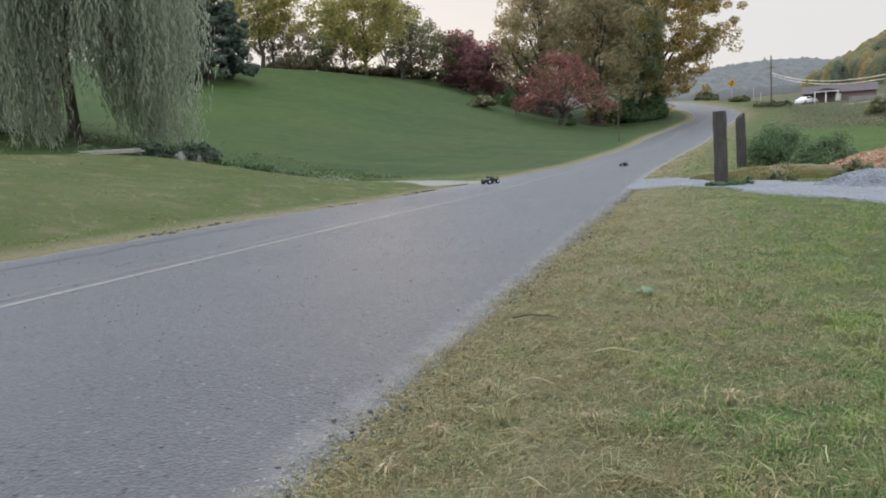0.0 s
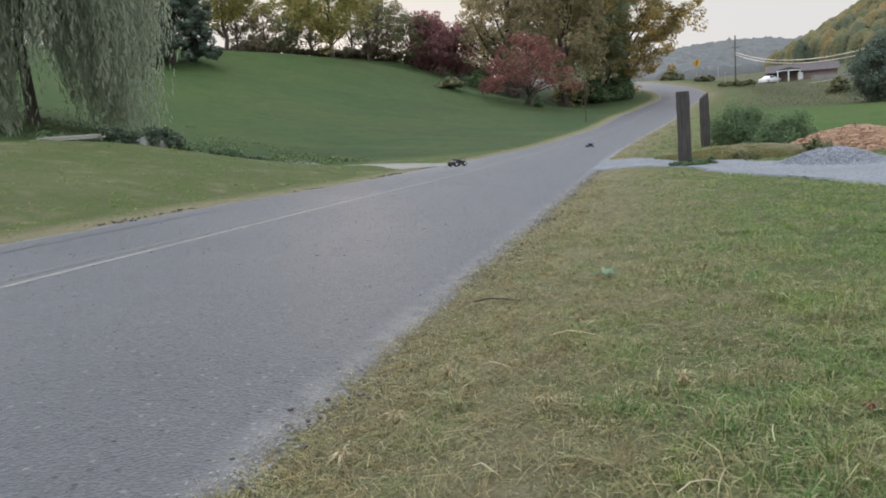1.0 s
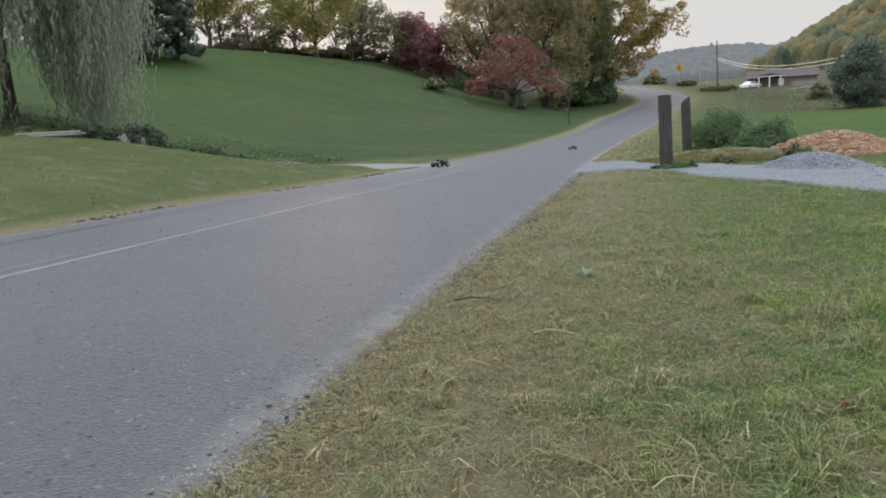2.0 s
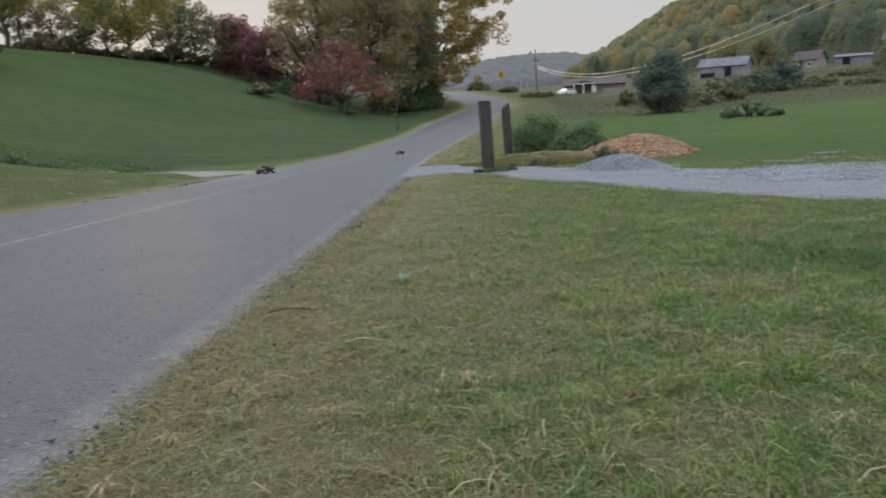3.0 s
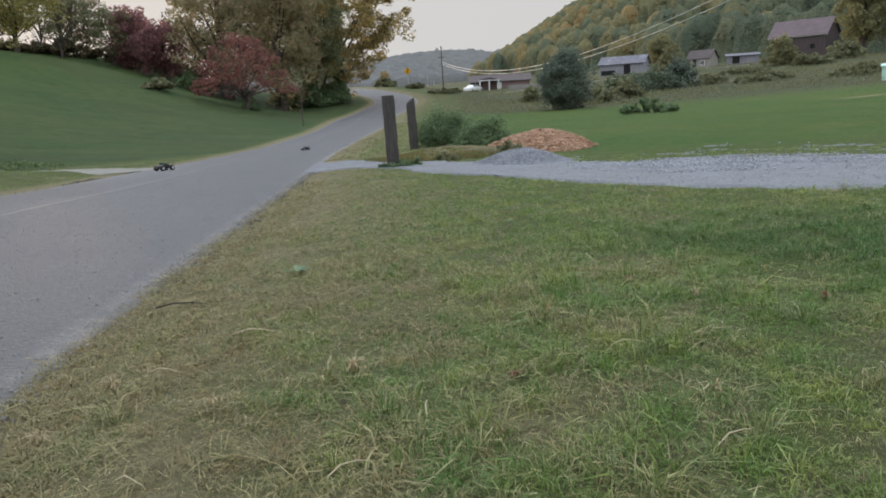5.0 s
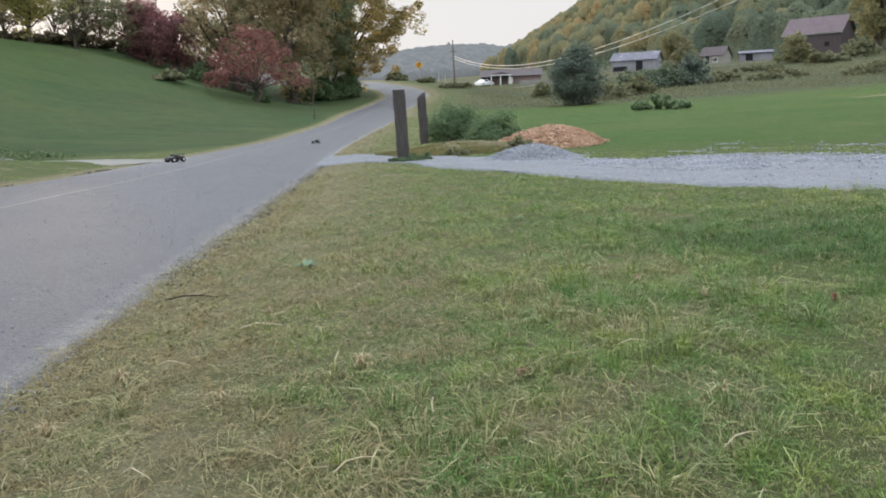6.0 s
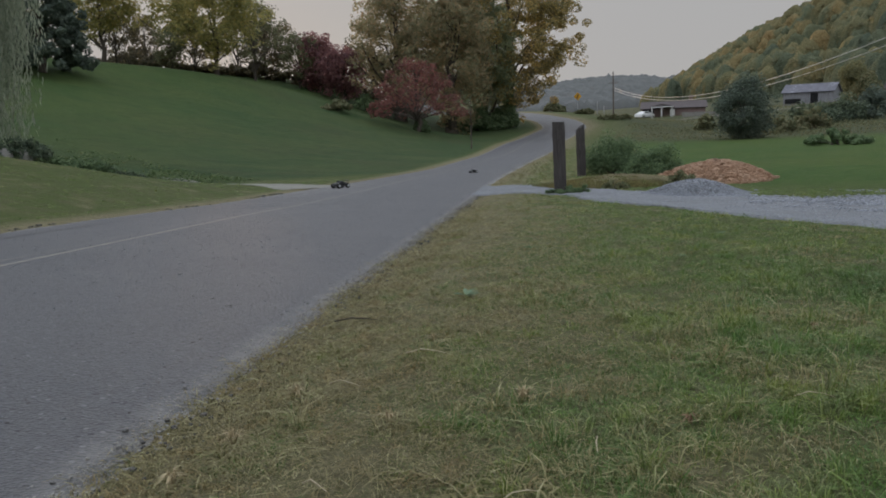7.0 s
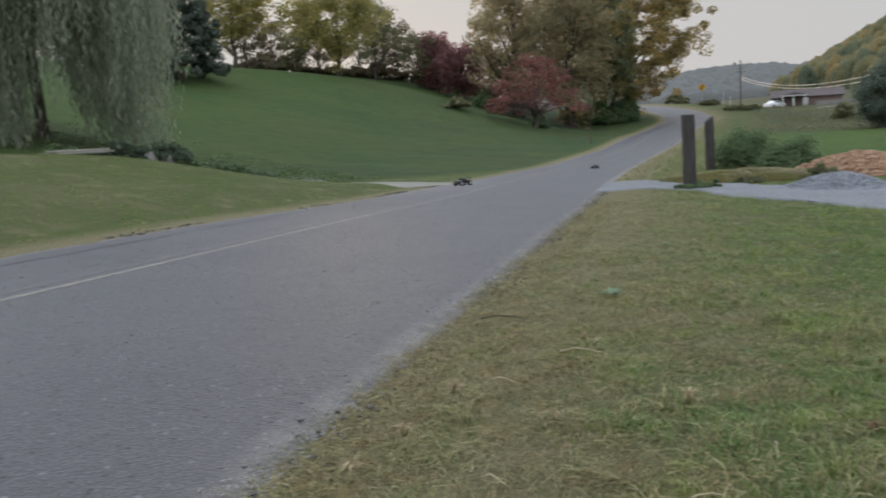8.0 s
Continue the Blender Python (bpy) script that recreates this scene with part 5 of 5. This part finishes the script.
L_PALE = leaf_material("pale_weed_leaves", [(0.2, (0.110, 0.165, 0.095)), (0.8, (0.200, 0.270, 0.165))], 0.2)
weed("broadleaf_weed", at_xy(1.47, 5.86) + Vector((0, 0, 0.03)), "pale green broad-leaved weed in the lawn", 0.20, 11, L_PALE, 1)
for i, (x, y, w) in enumerate([(2.66, 8.4, 0.16), (3.7, 7.2, 0.12), (2.9, 5.0, 0.10), (5.0, 8.8, 0.14)]):
    weed("broadleaf_weed", at_xy(x, y) + Vector((0, 0, 0.02)), "small dark green broad-leaved weed in the lawn", w, 8, L_BUSH, 5 + i)
bush("post_weeds", at_xy(6.46, 18.35), 0.9, 0.22, L_BUSH, "low green weeds round the foot of the post", 150, clumps=40, per=40, size=0.04, deep=0.5)
bush("post_weeds", at_xy(6.85, 18.3), 0.5, 0.2, L_BUSH, "low green weeds beside the post", 151, clumps=26, per=40, size=0.04)
bush("verge_weeds", at_xy(10.6, 24.4), 0.9, 0.35, L_BUSH, "green weeds on the dry verge", 152, clumps=30, per=40, size=0.05)
bush("verge_weeds", at_xy(9.9, 19.2), 1.0, 0.4, L_WEED, "brown dead weeds at the edge of the drive", 153, clumps=34, per=36, size=0.05)
bush("verge_weeds", at_xy(8.2, 19.4), 0.7, 0.25, L_WEED, "brown dead weeds at the edge of the drive", 154, clumps=24, per=30, size=0.05)


M_STALK = surface("pale_dead_stalk", [(0.3, (0.36, 0.30, 0.20)), (0.7, (0.52, 0.45, 0.32))], 30)
L_DEAD = leaf_material("red_brown_dead_leaves", [(0.2, (0.180, 0.112, 0.070)), (0.8, (0.34, 0.215, 0.135))], 0.2)


def stick(where, length, turn, r, mat, label):
    thing = root("stick", where, label, "stick", turn)
    pts = [(-length / 2, 0, 0.03), (-length * 0.15, length * 0.03, 0.05), (length * 0.2, -length * 0.02, 0.05), (length / 2, length * 0.04, 0.035)]
    under(new("stem", tubes("stem", [(pts, [r, r, r * 0.8, r * 0.5])], mat, 5)), thing)


stick(at_xy(0.96, 4.39), 0.20, -25, 0.004, M_STALK, "pale straw stick lying on the lawn")
stick(at_xy(0.72, 5.55), 0.30, -20, 0.005, M_BARK, "thin dark twig at the road's edge")
for x, y, length, turn in ((0.95, 2.73, 0.13, 15), (0.40, 2.96, 0.11, -55), (1.96, 2.39, 0.15, 10), (1.30, 3.05, 0.12, 70), (2.25, 3.30, 0.14, -30), (0.55, 4.05, 0.16, -40)):
    stick(at_xy(x, y), length, turn, 0.0022, M_STALK, "pale dead grass stalk lying on the lawn")


def dry_tuft(where, blades_, tall, leaf, label, seed):
    """A bunch of dead blades fanning out of one crown."""
    r = random.Random(seed)
    thing = root("dry_tuft", where, label, "grass tuft")
    bm = bmesh.new()
    for i in range(blades_):
        a, lean, L = r.uniform(0, 2 * math.pi), r.uniform(0.25, 1.3), tall * r.uniform(0.5, 1.2)
        out, side = Vector((math.cos(a), math.sin(a), 0)), Vector((-math.sin(a), math.cos(a), r.uniform(-0.3, 0.3)))
        w = r.uniform(0.0016, 0.0034)
        p = [out * 0.006, out * L * lean * 0.35 + Vector((0, 0, L * 0.6)), out * L * lean + Vector((0, 0, L * max(0.12, 0.95 - 0.55 * lean)))]
        v = [bm.verts.new(q) for q in (p[0] - side * w, p[0] + side * w, p[1] + side * w, p[1] - side * w, p[2])]
        bm.faces.new((v[0], v[1], v[2], v[3]))
        bm.faces.new((v[3], v[2], v[4]))
    part("blade_fan", bm, leaf, thing)


L_STRAW = leaf_material("bleached_straw_blades", [(0.2, (0.24, 0.190, 0.110)), (0.55, (0.40, 0.325, 0.195)), (0.85, (0.52, 0.44, 0.28))], 0.25)
for i, (x, y, n_, tall, leaf) in enumerate([(0.68, 3.51, 26, 0.07, L_STRAW), (1.22, 3.62, 34, 0.08, L_STRAW), (1.71, 3.22, 40, 0.05, L_DEAD), (3.0, 4.37, 44, 0.06, L_STRAW), (3.05, 3.87, 44, 0.06, L_STRAW), (3.5, 3.5, 40, 0.05, L_DEAD), (1.05, 4.7, 30, 0.06, L_STRAW), (0.35, 4.1, 36, 0.07, L_STRAW), (0.12, 3.6, 40, 0.08, L_STRAW), (-0.05, 3.3, 36, 0.08, L_STRAW), (2.2, 2.75, 36, 0.06, L_STRAW)]):
    dry_tuft(at_xy(x, y) + Vector((0, 0, 0.008)), n_, tall, leaf, "dead red-brown grass tuft in the lawn" if leaf is L_DEAD else "bleached straw-coloured grass tuft in the lawn", 300 + i)

# ---- the ditch: planks and pale stones ----
planks = root("plank_pile", at_xy(-10.6, 27.0), "low pile of bleached planks at the ditch edge", "planks", 38)
for i, (dy, dz, L) in enumerate([(-0.3, 0.04, 1.5), (0.0, 0.05, 2.0), (0.3, 0.05, 1.8), (-0.1, 0.115, 1.9), (0.2, 0.12, 1.4)]):
    box_part("plank", (0.1 * math.sin(i * 2), dy, dz, L, 0.24, 0.06), M_PLANK, planks, 0.01)


def boulder(where, size, seed, label):
    r = random.Random(seed)
    bm = bmesh.new()
    bmesh.ops.create_icosphere(bm, subdivisions=2, radius=0.5)
    for v in bm.verts:
        v.co = Vector((v.co.x * size[0], v.co.y * size[1], v.co.z * size[2])) * (1 + r.uniform(-0.16, 0.16))
    ob = part("rock", bm, M_PALESTONE)
    ob.matrix_world = pose(where[0], where[1], where[2] + size[2] * 0.25, 0, 0, r.uniform(0, 360))
    tagged(ob, label, "rock", "pale rocks by the ditch")


for i, (x, y, sz) in enumerate([(-9.7, 31.2, (0.8, 0.6, 0.8)), (-9.2, 31.5, (0.6, 0.6, 0.9)), (-10.2, 30.6, (0.7, 0.5, 0.5)), (-8.7, 31.6, (0.5, 0.4, 0.5)), (-10.8, 29.4, (0.5, 0.4, 0.4))]):
    boulder(at_xy(x, y), sz, i, "pale grey rock at the ditch edge")


# ---- toy cars ----
def toy_car(where, turn, shell, label, size=1.0):
    car = root("toy_car", where, label, "toy car", turn, "radio-controlled cars")
    box_part("chassis", (0, 0, 0.075, 0.40, 0.12, 0.03), M_BLACK, car, 0.008)
    bm = bmesh.new()
    prof = [(-0.22, 0.10, 0.13), (-0.19, 0.15, 0.125), (-0.08, 0.165, 0.12), (-0.03, 0.205, 0.095), (0.05, 0.205, 0.095), (0.10, 0.155, 0.115), (0.20, 0.135, 0.12), (0.23, 0.10, 0.10)]
    prev = None
    for x, z, w in prof:
        ring = [bm.verts.new(p) for p in ((x, -w, 0.09), (x, -w * 0.92, z * 0.8 + 0.015), (x, -w * 0.7, z), (x, w * 0.7, z), (x, w * 0.92, z * 0.8 + 0.015), (x, w, 0.09))]
        if prev:
            for k in range(5):
                bm.faces.new((prev[k], prev[k + 1], ring[k + 1], ring[k]))
        else:
            bm.faces.new(ring)
        prev = ring
    bm.faces.new(prev[::-1])
    body = part("body_shell", bm, shell, car)
    box_part("windscreen", (0.078, 0, 0.186, 0.012, 0.125, 0.045), M_GLASS, body, 0.003, m=None)
    for dx in (-0.145, 0.145):
        for dy in (-0.145, 0.145):
            bm = bmesh.new()
            bmesh.ops.create_cone(bm, cap_ends=True, segments=18, radius1=0.068, radius2=0.068, depth=0.075)
            bmesh.ops.bevel(bm, geom=[e for e in bm.edges if abs(e.verts[0].co.z - e.verts[1].co.z) < 1e-5], offset=0.014, segments=2, affect="EDGES")
            bmesh.ops.transform(bm, matrix=pose(dx, dy, 0.068, 90), verts=bm.verts)
            wheel = part("wheel", bm, M_RUBBER, car, smooth_shade=True)
            bm = bmesh.new()
            bmesh.ops.create_cone(bm, cap_ends=True, segments=12, radius1=0.036, radius2=0.030, depth=0.084)
            bmesh.ops.transform(bm, matrix=pose(dx, dy, 0.068, 90), verts=bm.verts)
            part("rim", bm, M_GALV, wheel)
            box_part("shock_absorber", (dx * 0.8, dy * 0.6, 0.12, 0.018, 0.018, 0.09), M_GALV, car, 0.004)
    box_part("front_bumper", (0.245, 0, 0.06, 0.03, 0.18, 0.03), M_BLACK, car, 0.008)
    box_part("rear_bumper", (-0.245, 0, 0.07, 0.03, 0.16, 0.03), M_BLACK, car, 0.008)
    wing = box_part("wing", (-0.21, 0, 0.215, 0.07, 0.24, 0.008), M_BLACK, car, 0.003)
    for dy in (-0.07, 0.07):
        box_part("wing_mount", (-0.205, dy, 0.185, 0.012, 0.008, 0.06), M_BLACK, wing)
    car.scale = (size, size, size)


toy_car(at_xy(7.6, 33.2) + Vector((0, 0, 0.014)), 190, M_BLACK, "black radio-controlled toy car standing on the asphalt", 0.72)
toy_car(at_xy(1.7, 25.7) + Vector((0, 0, 0.014)), -150, M_BLACK, "black radio-controlled toy truck standing on the road by its far edge", 1.1)


# ---- road sign, poles and wires ----
def curve_sign(where, turn):
    sign = root("curve_sign", where, "amber diamond road sign with a black bent arrow", "road sign", turn)
    box_part("post", (0, 0.03, 1.3, 0.06, 0.04, 2.9), M_GALV, sign)
    plate = box_part("plate", (0, 0, 0, 0.88, 0.012, 0.88), M_SIGN, sign, 0.004, "amber diamond plate", m=pose(0, 0, 2.7, 0, 45, 0))
    bm = bmesh.new()
    for (x, z, w, h, r) in ((-0.08, 2.48, 0.11, 0.34, 0), (-0.01, 2.68, 0.11, 0.24, -40), (0.08, 2.84, 0.11, 0.22, 0)):
        box(bm, 0, 0, 0, w, 0.006, h, m=pose(x, -0.010, z, 0, -r, 0))
    vs = [bm.verts.new(p) for p in ((-0.08, -0.011, 2.92), (0.24, -0.011, 2.92), (0.08, -0.011, 3.10))]
    bm.faces.new(vs)
    part("arrow", bm, M_BLACK, plate, "black bent arrow")


curve_sign(spot(19.95, 131), -20)


def utility_pole(where, tall, turn, label):
    pole = root("utility_pole", where, label, "utility pole", turn, "power line poles")
    under(new("shaft", tubes("shaft", [([(0, 0, -0.6), (0, 0, tall * 0.5), (-0.05, 0, tall)], [0.16, 0.14, 0.10])], M_POLE, 10)), pole)
    arm = box_part("crossarm", (0, 0.12, tall * 0.78, 1.5, 0.1, 0.12), M_POLE, pole, 0.01)
    for dx in (-0.6, 0, 0.6):
        bm = bmesh.new()
        bmesh.ops.create_cone(bm, cap_ends=True, segments=8, radius1=0.05, radius2=0.035, depth=0.14)
        bmesh.ops.translate(bm, vec=(dx, 0.12, tall * 0.78 + 0.12), verts=bm.verts)
        part("insulator", bm, M_GALV, arm)
    return pole


P0 = spot(22.4, 150)
utility_pole(P0, 11.7 - P0.z, -20, "slim wooden utility pole beside the bend")
utility_pole(at_xy(33.2, 15.3), 12.0, -20, "wooden utility pole in the field")
utility_pole(at_xy(-46, 34), 9.5, 60, "wooden utility pole beyond the willows")
utility_pole(at_xy(62, 36), 9.5, 60, "wooden utility pole in the field")


def wire(a, b, sag, r, mat, label):
    a, b = Vector(a), Vector(b)
    pts = [a.lerp(b, t / 40) - Vector((0, 0, 4 * sag * t / 40 * (1 - t / 40))) for t in range(41)]
    tagged(new("power_line", tubes("power_line", [(pts, [r] * 41)], mat, 5)), label, "wire", "overhead wires")


for za, zb, sag, r in ((8.85, 11.75, 5.2, 0.04), (8.45, 11.05, 5.1, 0.035)):
    wire((P0.x, P0.y, za), (33.2, 15.3, zb), sag, r, M_CABLE, "sagging pale power cable from the utility pole")
wire((-46, 34, z_at(-46, 34) + 9.3), (62, 36, z_at(62, 36) + 9.4), 1.9, 0.012, M_CABLED, "thin overhead wire across the valley")
wire((-46, 34.6, z_at(-46, 34) + 8.6), (62, 36.6, z_at(62, 36) + 8.4), 2.2, 0.010, M_CABLED, "thin overhead wire across the valley")
for az, d, h in ((21.3, 140, 2.6), (21.75, 142, 2.2)):
    w_ = root("marker_post", spot(az, d), "pale roadside marker post", "post")
    under(new("shaft", tubes("shaft", [([(0, 0, -0.3), (0, 0, h)], [0.07, 0.06])], M_GALV, 8)), w_)


# ---- buildings across the valley ----
def building(name, where, turn, w, d, h, rise, wall, roof, label, category, openings=(), over=0.4, gable_front=False, eave=None):
    """Walls with gables, two roof slopes with thickness, framed windows, doors and dark panels painted as shaded bays
    on the side that faces the road.
    """
    b = root(name, where, label, category, turn)
    bm = bmesh.new()
    box(bm, 0, 0, (h - 2.0) / 2, w, d, h + 2.0)
    if gable_front:
        for y in (-d / 2, d / 2):
            k = [bm.verts.new(p) for p in ((-w / 2, y, h), (w / 2, y, h), (0, y, h + rise))]
            bm.faces.new(k)
    else:
        for x in (-w / 2, w / 2):
            k = [bm.verts.new(p) for p in ((x, -d / 2, h), (x, d / 2, h), (x, 0, h + rise))]
            bm.faces.new(k)
    part("wall_shell", bm, wall, b)
    span, length = (w, d) if gable_front else (d, w)
    slope = math.hypot(span / 2, rise)
    ang = math.degrees(math.atan2(rise, span / 2))
    for side in (-1, 1):
        bm = bmesh.new()
        Lr = slope + over
        box(bm, 0, 0, 0, length + 2 * over, Lr, 0.10)
        m = pose(0, 0, h + rise + 0.06, 0, 0, 90 if gable_front else 0) @ pose(0, 0, 0, side * -ang if side > 0 else ang) @ pose(0, side * Lr / 2, 0)
        bmesh.ops.transform(bm, matrix=m, verts=bm.verts)
        slope_part = part("roof_slope", bm, roof, b)
        if eave:
            box_part("eave_board", (0, side * (Lr / 2 - 0.03), -0.14, length + 2 * over, 0.08, 0.24), eave, slope_part, 0.0, "pale eave board", m=m)
    for x, z, ow, oh, kind in openings:
        y = -d / 2
        if kind == "window":
            win = box_part("window", (x, y - 0.02, z, ow + 0.2, 0.08, oh + 0.2), M_WHITE, b, 0.01, "white window frame")
            for dx in (-ow / 4 - 0.02, ow / 4 + 0.02):
                box_part("pane", (x + dx, y - 0.07, z, ow / 2 - 0.06, 0.03, oh - 0.06), M_GLASS, win)
        elif kind == "door":
            door = box_part("door", (x, y - 0.03, z, ow, 0.1, oh), M_WHITE, b, 0.01, "white door")
            box_part("handle", (x + ow * 0.38, y - 0.1, z, 0.06, 0.05, 0.12), M_GALV, door)
        else:
            # no hole in the wall: a dark panel painted as the bay's shade
            box_part("shade_panel", (x, y - 0.03, z, ow, 0.1, oh), M_BAY_SHADE, b, 0.0, "dark panel painted as the shade inside an open bay")
    return b


HOUSE = spot(26.4, 176) - Vector((0, 0, 0.8))
house = building("brick_house", HOUSE, -26, 12.5, 8, 2.35, 1.4, M_BRICK, M_SHINGLE, "low brick ranch house with a brown roof", "house", [(-0.2, 1.05, 1.0, 2.1, "door")])
porch = [box_part("porch_roof", (-2.2, -5.4, 2.56, 4.4, 3.0, 0.14), M_WHITE, house, 0.02, "white porch roof")]
for dx in (-4.2, -2.3, -0.3):
    box_part("porch_column", (dx, -6.7, 0.6, 0.24, 0.24, 3.8), M_WHITE, house, 0.03, "white porch column")
bm = bmesh.new()
f_ = [bm.verts.new(p) for p in ((-4.5, -6.9, 2.67), (0.1, -6.9, 2.67), (-2.2, -6.9, 3.2), (-4.5, -3.9, 2.67), (0.1, -3.9, 2.67), (-2.2, -3.9, 3.2))]
for k in ((0, 1, 2), (5, 4, 3), (0, 2, 5, 3), (2, 1, 4, 5)):
    bm.faces.new([f_[i] for i in k])
part("porch_gable", bm, M_SHINGLE, house)
# the carport's inner shade, painted as a dark panel on the wall
box_part("carport_shade_panel", (-5.0, -4.05, 1.2, 2.2, 0.12, 2.3), M_BAY_SHADE, house, 0.0, "dark panel painted as the shade inside the carport bay")
box_part("chimney", (3.5, 0.4, 4.2, 0.7, 0.7, 1.3), M_BRICK, house, 0.02)


def parked_car(where, turn):
    car = root("parked_car", where, "white saloon car parked beside the brick house", "car", turn)
    bm = bmesh.new()
    prof = [(-2.2, 0.75, 0.80), (-2.1, 0.95, 0.84), (-1.4, 1.0, 0.86), (-0.8, 1.42, 0.66), (0.4, 1.45, 0.66), (1.1, 1.0, 0.86), (2.0, 0.88, 0.84), (2.25, 0.6, 0.74)]
    prev = None
    for x, z, w in prof:
        ring = [bm.verts.new(p) for p in ((x, -0.84, 0.28), (x, -0.88, 0.7), (x, -w, z), (x, w, z), (x, 0.88, 0.7), (x, 0.84, 0.28))]
        if prev:
            for k in range(5):
                bm.faces.new((prev[k], prev[k + 1], ring[k + 1], ring[k]))
        else:
            bm.faces.new(ring)
        prev = ring
    bm.faces.new(prev[::-1])
    body = part("body", bm, M_CARPAINT, car)
    for dy in (-0.80, 0.80):
        box_part("side_window", (-0.2, dy * 0.94, 1.2, 1.3, 0.03, 0.3), M_GLASS, body, 0.0)
    for dx in (-1.35, 1.4):
        for dy in (-0.82, 0.82):
            bm = bmesh.new()
            bmesh.ops.create_cone(bm, cap_ends=True, segments=16, radius1=0.32, radius2=0.32, depth=0.22)
            bmesh.ops.transform(bm, matrix=pose(dx, dy, 0.32, 90), verts=bm.verts)
            wheel = part("wheel", bm, M_RUBBER, car)
            bm = bmesh.new()
            bmesh.ops.create_cone(bm, cap_ends=True, segments=12, radius1=0.19, radius2=0.19, depth=0.24)
            bmesh.ops.transform(bm, matrix=pose(dx, dy, 0.32, 90), verts=bm.verts)
            part("rim", bm, M_GALV, wheel)


parked_car(spot(24.5, 170), 28)
building("tin_roof_shed", spot(35.0, 192), -48, 10.0, 6.5, 2.6, 1.7, M_BOARD, M_TIN, "weathered board shed with a patched tin roof", "shed", [(-3.0, 0.7, 3.2, 1.0, "bay"), (1.3, 1.2, 1.5, 2.1, "bay")])
building("small_cabin", spot(40.1, 206), -62, 5.4, 5.0, 2.2, 1.9, M_PLANK, M_SHINGLE, "small pale cabin with a steep brown roof", "cabin", [(0.9, 1.1, 0.9, 0.9, "window"), (-1.0, 1.0, 0.9, 1.9, "bay")], gable_front=False)
building("low_shed", spot(42.6, 210), -42, 7.2, 4.0, 2.0, 0.5, M_BOARD, M_TIN, "low grey shed with a flat tin roof", "shed", [(-1.5, 1.0, 1.6, 1.6, "bay")])
building("red_barn", spot(46.3, 212), -66, 12.5, 9.0, 5.4, 3.6, M_REDBOARD, M_REDTIN, "big faded red barn with a rust-red tin roof", "barn", [(-2.5, 1.8, 2.6, 3.2, "bay"), (3.4, 2.6, 1.0, 1.0, "bay")], 0.6, eave=M_WHITE)
building("mint_shed", spot(51.8, 82), -52, 3.0, 2.4, 1.05, 0.2, M_MINT, M_MINT, "small mint-green metal shed at the edge of the field", "shed", [(0.3, 0.45, 0.8, 0.9, "bay")], 0.1)
t_ = root("white_tank", spot(37.2, 180), "small white storage tank by the shed", "tank", -37)
bm = bmesh.new()
bmesh.ops.create_cone(bm, cap_ends=True, segments=14, radius1=0.5, radius2=0.5, depth=1.6)
bmesh.ops.bevel(bm, geom=[e for e in bm.edges if abs(e.verts[0].co.z - e.verts[1].co.z) < 1e-5], offset=0.2, segments=3, affect="EDGES")
bmesh.ops.transform(bm, matrix=pose(0, 0, 0.8, 0, 90, 0), verts=bm.verts)
part("shell", bm, M_WHITE, t_, smooth_shade=True)
for dx in (-0.5, 0.5):
    box_part("leg", (dx, 0, 0.15, 0.12, 0.6, 0.5), M_GALV, t_)
w_ = root("low_wall", spot(29.6, 160), "long pale low wall beside the brick house", "wall", -28)
for i in range(7):
    box_part("wall_block", (-6.3 + i * 2.1, 0, 0.2, 2.06, 0.35, 0.9 + 0.05 * (i % 2)), M_PALESTONE, w_, 0.03)
